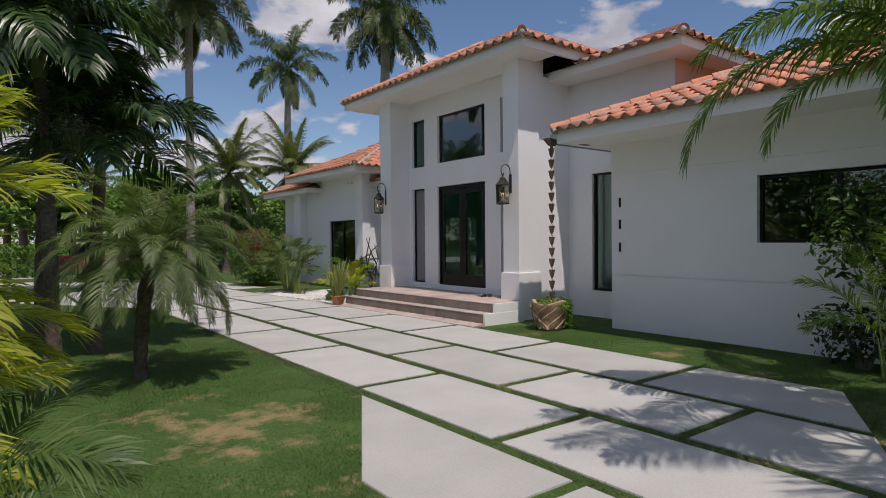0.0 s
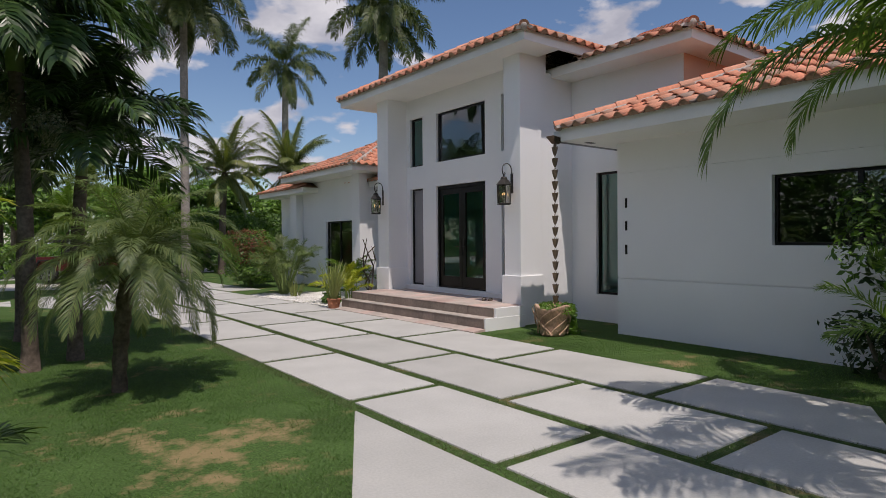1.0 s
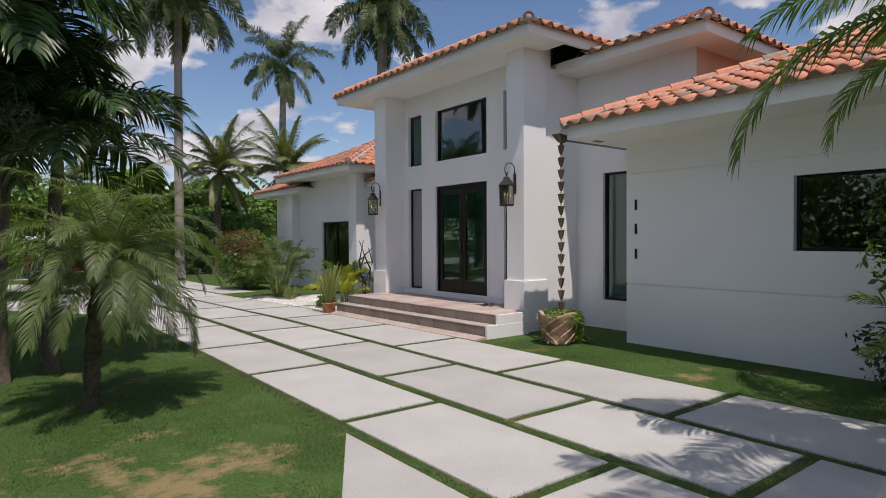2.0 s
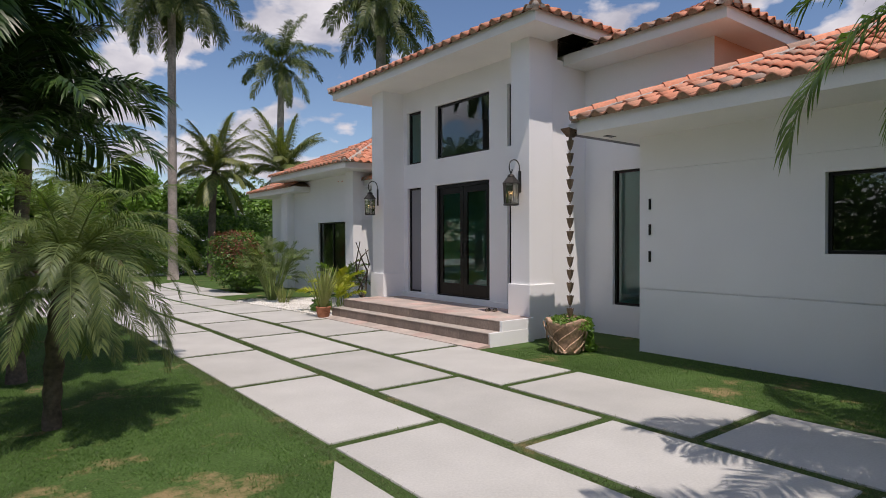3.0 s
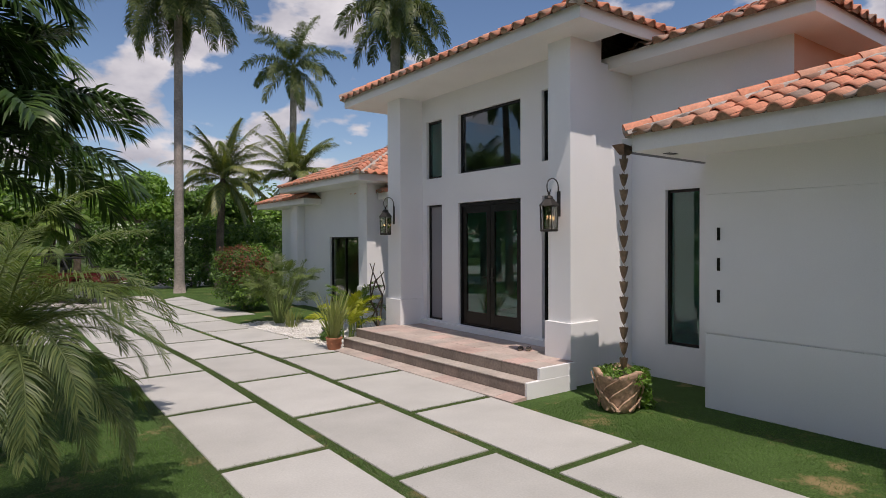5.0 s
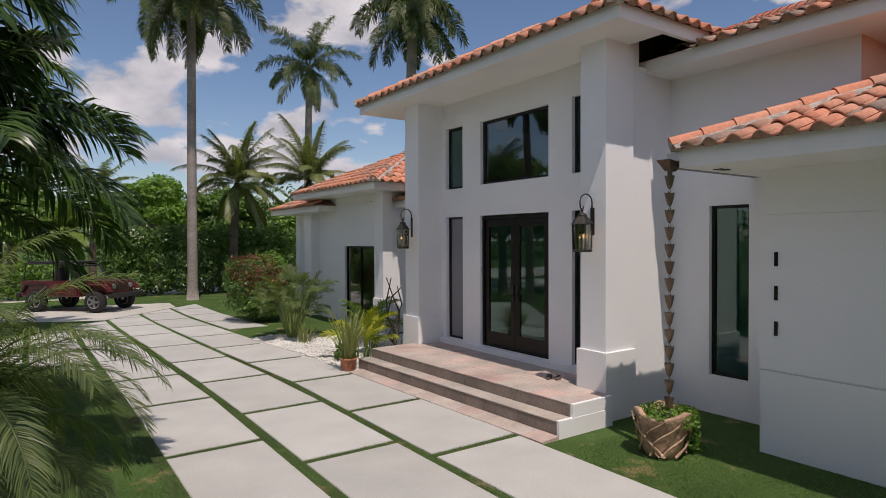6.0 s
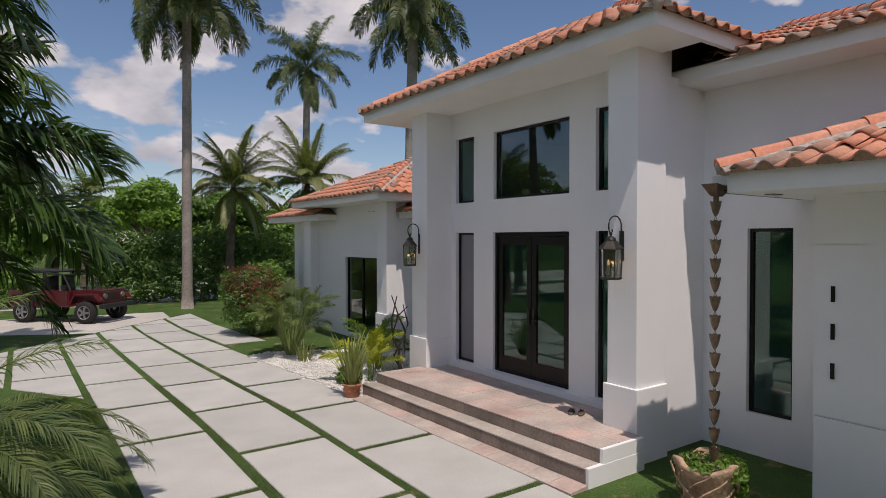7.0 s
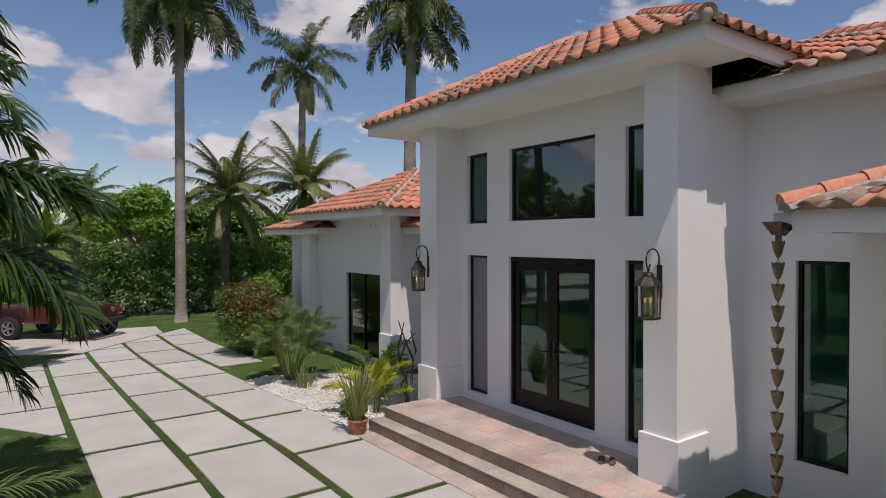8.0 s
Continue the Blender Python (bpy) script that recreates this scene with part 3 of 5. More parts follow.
    if rest:
        M = np.array([np.array(m) for m in rest])
        V = np.einsum("nij,kj->nki", M[:, :3, :3], TILE_V) + M[:, None, :3, 3]
        first = len(rest) - len(cut)
        for i, (m, key) in enumerate(cut):
            p, u, v, width = frames[key]
            w = V[first + i] - np.array(p)
            s, d = w @ np.array(u), (w @ np.array(v)) / slope
            V[first + i] += (np.clip(s, d, np.maximum(width - d, d)) - s)[:, None] * np.array(u)
        F = (TILE_F[None] + 27 * np.arange(len(rest))[:, None, None]).reshape(-1, 4)
        tiles = new("tiles", mesh_np("tiles", V.reshape(-1, 3), [F], TILE_JOINED, smooth=True))
        tiles.parent = top
        tagged(tiles, kind="stuff")
    # mortar plugs under the eave tiles' arches
    for key in faces:
        p, u, v, width = frames[key]
        n = u.cross(v)
        bm = bmesh.new()
        for k in range(int(width / TW)):
            if (p + u * (TW * k)).y > stop:
                continue
            arch = [bm.verts.new(p + u * (TW * (k + 0.38 + 0.62 * i / 8)) - v * 0.045 + n * (0.056 + 0.05 * math.sin(math.pi * i / 8))) for i in range(9)]
            foot = [bm.verts.new(p + u * (TW * (k + 0.38 + 0.62 * i / 8)) - v * 0.035 + n * 0.012) for i in (8, 0)]
            bm.faces.new(arch + foot)
        part("eave_plug", bm, PLUG, top, "tan mortar plugs under the tile arches")
    # caps along the hips, bedded in mortar
    corner = {"sw": ((x0, y0), (1, 1)), "nw": ((x0, y1), (1, -1)), "se": ((x1, y0), (-1, 1)), "ne": ((x1, y1), (-1, -1))}
    for key in caps:
        (cx, cy), (dx, dy) = corner[key]
        hip = Vector((dx, dy, pitch)).normalized()
        side = Vector((0, 0, 1)).cross(hip).normalized()
        nrm = hip.cross(side)
        length = h * math.sqrt(2 + pitch * pitch)
        bm = bmesh.new()
        steps = int(length / 0.12)
        prev = None
        for i in range(steps + 1):
            c0 = Vector((cx, cy, z + 0.03)) + hip * (i * 0.12 - 0.03)
            ring = []
            for k in range(7):
                ang = math.pi * k / 6
                w = 0.155 + rng.uniform(-0.02, 0.025)
                ring.append(bm.verts.new(c0 + side * math.cos(ang) * w + nrm * (math.sin(ang) * (0.085 + rng.uniform(-0.012, 0.014)) - 0.02)))
            if prev:
                for k in range(6):
                    bm.faces.new((prev[k], prev[k + 1], ring[k + 1], ring[k]))
            else:
                bm.faces.new(ring)
            prev = ring
        bmesh.ops.recalc_face_normals(bm, faces=bm.faces)
        part("mortar_bed", bm, MORTAR, top, "lumpy grey mortar under the ridge caps")
        for i in range(int(length / 0.36)):
            bm = bmesh.new()
            c0 = Vector((cx, cy, z + 0.06)) + hip * (i * 0.36 - 0.05)
            rows = []
            for s, rad in ((0.0, 0.1), (0.40, 0.088)):
                rows.append([bm.verts.new(c0 + hip * s + side * math.cos(math.pi * k / 8) * rad + nrm * (math.sin(math.pi * k / 8) * rad + (0.014 if s == 0 else 0.004))) for k in range(9)])
            for k in range(8):
                bm.faces.new((rows[0][k], rows[0][k + 1], rows[1][k + 1], rows[1][k]))
            bm.faces.new(rows[0])
            part("ridge_cap", bm, TILE_PIECE, top, smooth=True)
        if key in ("sw", "nw"):
            bm = bmesh.new()
            bmesh.ops.create_uvsphere(bm, u_segments=12, v_segments=8, radius=0.095, matrix=Matrix.Translation(Vector((cx, cy, z + 0.07)) + hip * 0.02))
            part("mortar_stop", bm, MORTAR, top, "rounded grey mortar stop at the corner", smooth=True)
    return top


roof("terracotta barrel-tile hip roof over the entrance", 8.28, 14.5, 7.58, 14.76, 5.54, "wsn", (8.3, 7.7, 5.7), 260, ("sw", "nw"), pitch=0.51, recess=(9.32, 11.2, 7.68, 8.46))
roof("terracotta barrel-tile hip roof over the upper block", 9.75, 16.6, 5.15, 13.0, 5.2, "ws", (9.8, 6.5, 5.4), 220, ("sw",), pitch=0.38, stop=7.75)
roof("low terracotta barrel-tile hip roof beside the entrance", 8.3, 16.6, -5.6, 6.8, 3.58, "wn", (8.3, 6.8, 3.7), 290, ("nw",), fascia=0.2, pitch=0.40)
roof("low terracotta barrel-tile hip roof on the wing", 9.45, 16.6, 16.2, 21.9, 4.06, "ws", (9.45, 16.2, 4.0), 180, ("sw",))
roof("low terracotta barrel-tile hip roof on the far wing", 9.75, 16.6, 20.5, 25.0, 3.66, "w", (9.7, 22, 3.6), 60, ())
roof("low terracotta barrel-tile roof on the link", 10.5, 16.0, 13.7, 18.6, 3.62, "w", (10.5, 15, 3.6), 40, ())


# ---- porch ----
porch = thing("porch", "two-step entrance porch with reddish clay tiles", "porch", kind="structure")
PY0, PY1 = 8.13, 13.25


def flare(bm):
    for v in bm.verts:
        v.co.x -= 0.036 * max(0.0, v.co.y - 8.13) * min(1.0, max(0.0, (8.76 - v.co.x) / 0.8))
    return bm


bm = one_box(7.99, 8.78, PY0, PY1, -0.05, 0.385)
box(bm, 8.78, 9.40, 8.72, 13.07, -0.05, 0.385)
box(bm, 7.73, 8.0, PY0 - 0.03, PY1 + 0.06, -0.05, 0.205)
part("core", flare(bm), GROUT, porch)
part("stringer", one_box(7.72, 8.765, PY0 - 0.06, PY0 - 0.002, -0.05, 0.224, bevel=0.006), STUCCO, porch, "white stucco end of the steps")
part("stringer", one_box(7.985, 8.765, PY0 - 0.055, PY0 + 0.0, 0.224, 0.40, bevel=0.006), STUCCO, porch, "white stucco end of the steps")
rng = random.Random(5)


def tile_run(name, mat, x0, x1, y0, y1, z0, z1, nx, ny, gap=0.004, vertical=False):
    for i in range(nx):
        for j in range(ny):
            xa, xb = x0 + (x1 - x0) * i / nx, x0 + (x1 - x0) * (i + 1) / nx
            ya, yb = y0 + (y1 - y0) * j / ny, y0 + (y1 - y0) * (j + 1) / ny
            dz = rng.uniform(-0.0015, 0.0015)
            g = 0 if vertical else gap
            part(name, flare(one_box(xa + g / 2, xb - g / 2, ya + gap / 2, yb - gap / 2, z0, z1 + dz, bevel=0.003)), mat, porch)


tile_run("tile", PORCH_TILE, 7.97, 8.765, PY0, PY1, 0.386, 0.402, 2, 14)
tile_run("tile", PORCH_TILE, 8.765, 9.32, 8.745, 13.045, 0.386, 0.402, 2, 12)
tile_run("tile", STEP_TILE, 7.70, 7.985, PY0 - 0.02, PY1 + 0.06, 0.206, 0.222, 1, 14)
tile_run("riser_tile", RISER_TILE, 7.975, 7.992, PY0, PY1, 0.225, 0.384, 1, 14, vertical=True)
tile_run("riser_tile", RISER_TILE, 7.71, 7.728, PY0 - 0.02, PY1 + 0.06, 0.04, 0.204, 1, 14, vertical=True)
for j in range(14):
    ya, yb = PY0 - 0.06 + j * 0.365, PY0 - 0.06 + (j + 1) * 0.365 - 0.006
    bm = bmesh.new()
    vs = [bm.verts.new(p) for p in ((7.42, ya, 0.012), (7.42, yb, 0.012), (7.706, yb, 0.038), (7.706, ya, 0.038), (7.42, ya, -0.05), (7.42, yb, -0.05), (7.706, yb, -0.05), (7.706, ya, -0.05))]
    for f in ((3, 2, 1, 0), (4, 5, 6, 7), (0, 1, 5, 4), (1, 2, 6, 5), (2, 3, 7, 6), (3, 0, 4, 7)):
        bm.faces.new([vs[k] for k in f])
    part("paver", flare(bm), PORCH_TILE, porch)
part("door_sill", one_box(9.30, 9.42, 8.74, 13.06, 0.40, 0.507, bevel=0.008), STUCCO, porch, "white sill under the doors")


# ---- windows and door ----
def window(name, label, x, y0, y1, z0, z1, glass, frame_w=0.045, inset=0.07, bars=()):
    w = thing(name, label, "window", (x, (y0 + y1) / 2, z0), kind="structure")
    d0, d1 = inset, inset + 0.07
    hw = (y1 - y0) / 2
    h = z1 - z0
    bm = one_box(d0, d1, -hw, -hw + frame_w, 0, h, bevel=0.004)
    box(bm, d0, d1, hw - frame_w, hw, 0, h, bevel=0.004)
    box(bm, d0, d1, -hw + frame_w, hw - frame_w, 0, frame_w, bevel=0.004)
    box(bm, d0, d1, -hw + frame_w, hw - frame_w, h - frame_w, h, bevel=0.004)
    part("window_frame", bm, BRONZE, w)
    edges = [-hw + frame_w, *bars, hw - frame_w]
    for b in bars:
        part("mullion", one_box(d0 - 0.003, d1, b - 0.03, b + 0.03, frame_w, h - frame_w), BRONZE, w)
    for a, b in zip(edges, edges[1:]):
        part("pane", one_box(d0 + 0.03, d0 + 0.042, a + 0.002, b - 0.002, frame_w, h - frame_w), glass, w, "tinted reflective pane").visible_shadow = False
    return w


window("window_1", "tall narrow dark-framed sidelight beside the doors", 9.40, 12.36, 12.93, 0.52, 3.03, FROSTED)
window("window_2", "tall narrow dark-framed sidelight beside the doors", 9.40, 8.84, 9.41, 0.52, 3.03, GLASS)
window("window_3", "wide dark-framed window over the doors", 9.40, 9.94, 11.78, 3.63, 4.85, GLASS_DARK)
window("window_4", "small upright dark-framed window over a sidelight", 9.40, 12.36, 12.93, 3.61, 4.87, GLASS)
window("window_5", "small upright dark-framed window over a sidelight", 9.40, 8.84, 9.41, 3.63, 4.87, GLASS)
window("window_6", "tall narrow green-tinted window in white wall", 10.42, 7.06, 7.65, 0.55, 3.05, GLASS)
window("window_7", "wide black-framed window in the long white wall", 9.41, 1.9, 3.73, 1.58, 2.60, GLASS_DARK, bars=(-0.15,))
window("window_8", "wide dark sliding window in the wing", 10.40, 17.95, 19.9, 0.12, 2.38, GLASS_DARK, bars=(0.0,))
window("window_9", "small dark window in the far wing", 10.75, 23.15, 23.6, 0.9, 2.2, GLASS_DARK)

entrance = thing("door_1", "dark bronze double entrance doors with full glass", "door", (9.40, 10.865, 0.51), kind="structure")
bm = one_box(0.05, 0.17, -0.925, -0.865, 0, 2.51, bevel=0.004)
box(bm, 0.05, 0.17, 0.865, 0.925, 0, 2.51, bevel=0.004)
box(bm, 0.05, 0.17, -0.865, 0.865, 2.44, 2.51, bevel=0.004)
box(bm, 0.05, 0.17, -0.865, 0.865, 0.0, 0.03)
part("door_frame", bm, BRONZE, entrance)
for side in (-1, 1):
    a, b = (-0.862, -0.004) if side < 0 else (0.004, 0.862)
    bm = one_box(0.075, 0.13, a, a + 0.115, 0.03, 2.437, bevel=0.006)
    box(bm, 0.075, 0.13, b - 0.115, b, 0.03, 2.437, bevel=0.006)
    box(bm, 0.075, 0.13, a + 0.115, b - 0.115, 0.03, 0.29, bevel=0.006)
    box(bm, 0.075, 0.13, a + 0.115, b - 0.115, 2.30, 2.437, bevel=0.006)
    leaf = part("door_leaf", bm, BRONZE, entrance)
    part("pane", one_box(0.096, 0.108, a + 0.117, b - 0.117, 0.292, 2.298), GLASS, leaf, "green-tinted reflective pane").visible_shadow = False
    hy = side * 0.06
    bm = one_box(0.058, 0.076, hy - 0.028, hy + 0.028, 0.92, 1.2, bevel=0.006)
    tube(bm, [(0.06, hy, 1.02), (0.02, hy, 1.02), (0.012, hy + side * 0.03, 1.02), (0.012, hy + side * 0.12, 1.015)], 0.009, 8)
    part("door_handle", bm, IRON, leaf, "dark lever handle on a long plate")


# ---- lanterns ----
def lantern(at):
    """A wall lantern; the local x axis points away from the wall (towards -x of the world)."""
    t = thing("wall_lantern", "aged iron wall lantern with scroll arm, mounted on a column", "lantern", at, group="lanterns by the entrance")
    part("back_plate", one_box(-0.005, 0.02, -0.035, 0.035, -0.02, 0.34, bevel=0.008), IRON, t)
    bm = bmesh.new()
    pts = [(-0.01, 0, 0.30)] + [(-0.125 + 0.115 * math.cos(a), 0, 0.40 + 0.115 * math.sin(a)) for a in np.linspace(0.0, math.pi, 12)] + [(-0.235, 0, 0.36), (-0.225, 0, 0.325), (-0.195, 0, 0.31), (-0.17, 0, 0.33), (-0.18, 0, 0.355)]
    tube(bm, pts, 0.009, 6)
    part("scroll_arm", bm, IRON, t)
    cx = -0.2
    bm = bmesh.new()
    lathe(bm, [(0.012, 0.33), (0.02, 0.30), (0.008, 0.28), (0.05, 0.262), (0.062, 0.235), (0.058, 0.225)], 12, (cx, 0, 0))
    part("finial", bm, IRON, t)
    bm = bmesh.new()
    lathe(bm, [(0.058, 0.228), (0.075, 0.215), (0.145, 0.135), (0.15, 0.125), (0.125, 0.12)], 6, (cx, 0, 0))
    part("lantern_roof", bm, IRON, t)
    bm = bmesh.new()
    lathe(bm, [(0.11, -0.235), (0.13, -0.225), (0.13, -0.205), (0.108, -0.2)], 6, (cx, 0, 0))
    part("lantern_base", bm, IRON, t)
    for k in range(6):
        a, b = k * math.tau / 6, (k + 1) * math.tau / 6
        p, q = Vector((cx + 0.118 * math.cos(a), 0.118 * math.sin(a), -0.2)), Vector((cx + 0.128 * math.cos(a), 0.128 * math.sin(a), 0.122))
        part("cage_bar", tube(bmesh.new(), [p, q], 0.0075, 5), IRON, t)
        bm = bmesh.new()
        r0, r1 = 0.112, 0.121
        vs = [bm.verts.new(v) for v in ((cx + r0 * math.cos(a), r0 * math.sin(a), -0.2), (cx + r0 * math.cos(b), r0 * math.sin(b), -0.2), (cx + r1 * math.cos(b), r1 * math.sin(b), 0.12), (cx + r1 * math.cos(a), r1 * math.sin(a), 0.12))]
        f = bm.faces.new(vs)
        bmesh.ops.solidify(bm, geom=[f], thickness=0.003)
        pane = part("pane", bm, GLASS_CLEAR, t)
        pane.visible_shadow = False
    for k in range(3):
        a = k * math.tau / 3
        c = (cx + 0.035 * math.cos(a), 0.035 * math.sin(a), 0)
        part("candle", lathe(bmesh.new(), [(0.012, -0.2), (0.012, -0.07), (0.006, -0.065)], 8, c), FASCIA, t)
        part("flame", lathe(bmesh.new(), [(0.002, -0.065), (0.011, -0.045), (0.008, -0.025), (0.001, 0.0)], 8, c), FLAME, t, "small glowing candle bulb")
    return t


lamp = lantern((8.81, 8.47, 2.64))
lamp.matrix_world = lamp.matrix_world @ Matrix.Scale(1.1, 4)
copy_thing(lamp, pose(8.81, 13.36, 2.64))

# ---- rain chain, gutter mouth, eave details ----
chain = thing("rain_chain", "brown copper cup rain chain hanging into a planter", "rain chain", (8.31, 6.88, 0.6))
bm = bmesh.new()
scoop = [(-0.13, 0.09, 2.88), (0.15, 0.09, 2.84), (0.15, -0.09, 2.84), (-0.13, -0.09, 2.88)]
foot = [(-0.04, 0.04, 2.76), (0.06, 0.04, 2.75), (0.06, -0.04, 2.75), (-0.04, -0.04, 2.76)]
tv, fv = [bm.verts.new(p) for p in scoop], [bm.verts.new(p) for p in foot]
for k in range(4):
    bm.faces.new((fv[k], fv[(k + 1) % 4], tv[(k + 1) % 4], tv[k]))
bm.faces.new(fv[::-1])
bmesh.ops.solidify(bm, geom=bm.faces[:], thickness=0.006)
tube(bm, [(0.01, 0.0, 2.77), (0, 0, 2.67)], 0.028, 10)
part("gutter_mouth", bm, COPPER, chain, "dark copper outlet box")
CUPS = 14
for k in range(CUPS):
    z = 2.56 - k * 0.2
    bm = bmesh.new()
    seg = 12
    rings = [[bm.verts.new((r * math.cos(j * math.tau / seg), r * math.sin(j * math.tau / seg), z + h + (0.012 * (j % 2) if top else 0))) for j in range(seg)] for r, h, top in ((0.014, -0.012, 0), (0.03, 0.02, 0), (0.044, 0.07, 0), (0.057, 0.135, 1), (0.052, 0.132, 1), (0.03, 0.03, 0))]
    for r0, r1 in zip(rings, rings[1:]):
        for j in range(seg):
            bm.faces.new((r0[j], r0[(j + 1) % seg], r1[(j + 1) % seg], r1[j]))
    bm.faces.new(rings[0][::-1])
    part("cup", bm, COPPER, chain)
    bm = bmesh.new()
    for s in (-1, 1):
        tube(bm, [(s * 0.045, 0, z + 0.115), (s * 0.012, 0, z + 0.17), (0, 0, z + 0.2)], 0.0035, 5)
    part("link", bm, COPPER, chain)
tagged(part("trim", one_box(8.34, 10.40, 6.80, 7.0, 3.405, 3.42), BRONZE), "thin dark drip edge under the eave", "drip edge", kind="structure")
# added box, no real gutter: evens the scalloped tile shadow on the plinth
tagged(part("trim", one_box(8.34, 10.40, 6.775, 6.94, 3.47, 3.568, bevel=0.01), FASCIA), "white box added along the eave end to straighten its shadow", "gutter", kind="structure")
tagged(part("trim", one_box(8.75, 8.95, 6.5, 6.6, 3.372, 3.378), BRONZE), "dark vent strip in the soffit", "soffit vent", kind="structure")

# number plate: three plain bars
for k, z in enumerate((2.32, 1.92, 1.50)):
    tagged(part("house_sign", one_box(9.371, 9.3845, 6.165, 6.205, z - 0.085, z + 0.085, bevel=0.004), BRONZE), "plain dark metal bar mounted on the white wall", "sign", group="bars on the wall")


# ---- pots ----
def leaf_strap(bm, base, az, lean, length, width, curl, seg=6):
    """A strap leaf: a folded strip that rises and curls over."""
    d = Vector((math.cos(az), math.sin(az), 0))
    s = Vector((-math.sin(az), math.cos(az), 0))
    p, ang = Vector(base), math.pi / 2 - lean
    rows = []
    for i in range(seg + 1):
        t = i / seg
        w = width * (0.55 + 0.6 * t) * (1 - t ** 3) + 0.002
        nrm = d * -math.sin(ang) + Vector((0, 0, math.cos(ang)))
        rows.append((bm.verts.new(p - s * w + nrm * w * 0.4), bm.verts.new(p), bm.verts.new(p + s * w + nrm * w * 0.4)))
        p = p + (d * math.cos(ang) + Vector((0, 0, math.sin(ang)))) * (length / seg)
        ang -= curl / seg * (0.4 + 1.2 * t)
    for a, b in zip(rows, rows[1:]):
        bm.faces.new((a[0], a[1], b[1], b[0]))
        bm.faces.new((a[1], a[2], b[2], b[1]))


def leaf_cloud(name, clumps, n, size, mat, seed=1, shell=0.55, flat=0.5):
    """Many small folded leaves filling ellipsoid clumps (x, y, z, rx, ry, rz), denser towards the outside."""
    rng = np.random.default_rng(seed)
    C = np.array(clumps, dtype=float)
    wgt = (C[:, 3] * C[:, 4] * C[:, 5]) ** (2 / 3)
    pick = rng.choice(len(C), n, p=wgt / wgt.sum())
    D = rng.normal(size=(n, 3))
    D /= np.linalg.norm(D, axis=1)[:, None]
    rad = shell + (1 - shell) * rng.random(n) ** 0.5
    bumps = 1 + 0.16 * np.sin(D[:, 0] * 7 + pick) * np.sin(D[:, 1] * 6 + 2 * pick) + 0.1 * np.sin(D[:, 2] * 11 + pick)
    P = C[pick, :3] + D * C[pick, 3:6] * (rad * bumps)[:, None]
    N = D * 0.7 + rng.normal(size=(n, 3)) * flat + (0, 0, 0.45)
    N /= np.linalg.norm(N, axis=1)[:, None]
    A = np.cross(N, rng.normal(size=(n, 3)))
    A /= np.linalg.norm(A, axis=1)[:, None]
    B = np.cross(N, A)
    s = (size * rng.uniform(0.6, 1.35, n))[:, None]
    V = np.stack((P - A * s, P + B * s * 0.42 + N * s * 0.14, P + A * s, P - B * s * 0.42 + N * s * 0.14), 1)
    V[:, :, 2] = np.maximum(V[:, :, 2], 0.0)
    F = np.arange(n)[:, None] * 4
    return mesh_np(name, V.reshape(-1, 3), [np.concatenate((F + (0, 1, 2), F + (0, 2, 3)))], mat)


planter = thing("planter", "weathered carved clay planter with trailing ivy, on the grass", "planter", (8.36, 7.0, -0.01), 15)
bm = bmesh.new()
seg = 28
prof = [(0.20, 0.0), (0.225, 0.05), (0.22, 0.12), (0.25, 0.22), (0.285, 0.36), (0.315, 0.45), (0.335, 0.50), (0.325, 0.53), (0.27, 0.52), (0.24, 0.44)]
rings = []
for r, z in prof:
    rings.append([bm.verts.new(((r + 0.02 * math.sin(5 * a) * min(1, z * 4) + 0.012 * noise.noise((a * 3, z * 9, 1))) * math.cos(a), (r + 0.02 * math.sin(5 * a) * min(1, z * 4) + 0.012 * noise.noise((a * 3, z * 9, 2))) * math.sin(a), z + 0.035 * math.sin(3 * a + 1) * (z / 0.5) ** 2)) for a in [k * math.tau / seg for k in range(seg)]])
for r0, r1 in zip(rings, rings[1:]):
    for k in range(seg):
        bm.faces.new((r0[k], r0[(k + 1) % seg], r1[(k + 1) % seg], r1[k]))
bm.faces.new(rings[0][::-1])
part("pot", bm, CARVED, planter, smooth=True)
rr = random.Random(11)
for k in range(17):
    a = k * math.tau / 17 + rr.uniform(-0.1, 0.1)
    pts = [((0.24 + 0.1 * t + 0.015) * math.cos(a + 0.5 * math.sin(t * 4 + k)), (0.24 + 0.1 * t + 0.015) * math.sin(a + 0.5 * math.sin(t * 4 + k)), 0.04 + 0.44 * t) for t in np.linspace(0, 1, 9)]
    part("carved_branch", tube(bmesh.new(), pts, [0.017 - 0.001 * i for i in range(9)], 6), CARVED, planter, smooth=True)
part("soil", lathe(bmesh.new(), [(0.25, 0.42), (0.255, 0.47), (0.1, 0.48)], 16), SOIL, planter)
part("ivy", leaf_cloud("ivy", [(0, 0, 0.5, 0.3, 0.3, 0.1), (0.28, -0.16, 0.42, 0.12, 0.16, 0.16), (0.3, -0.2, 0.16, 0.08, 0.12, 0.2), (-0.24, 0.0, 0.52, 0.1, 0.12, 0.07), (0.34, -0.24, 0.05, 0.16, 0.14, 0.06), (0.2, -0.28, 0.3, 0.12, 0.1, 0.24), (0.02, -0.3, 0.46, 0.2, 0.1, 0.1)], 1500, 0.033, LEAF_BRIGHT, 4), LEAF_BRIGHT, planter, "small bright green trailing leaves")


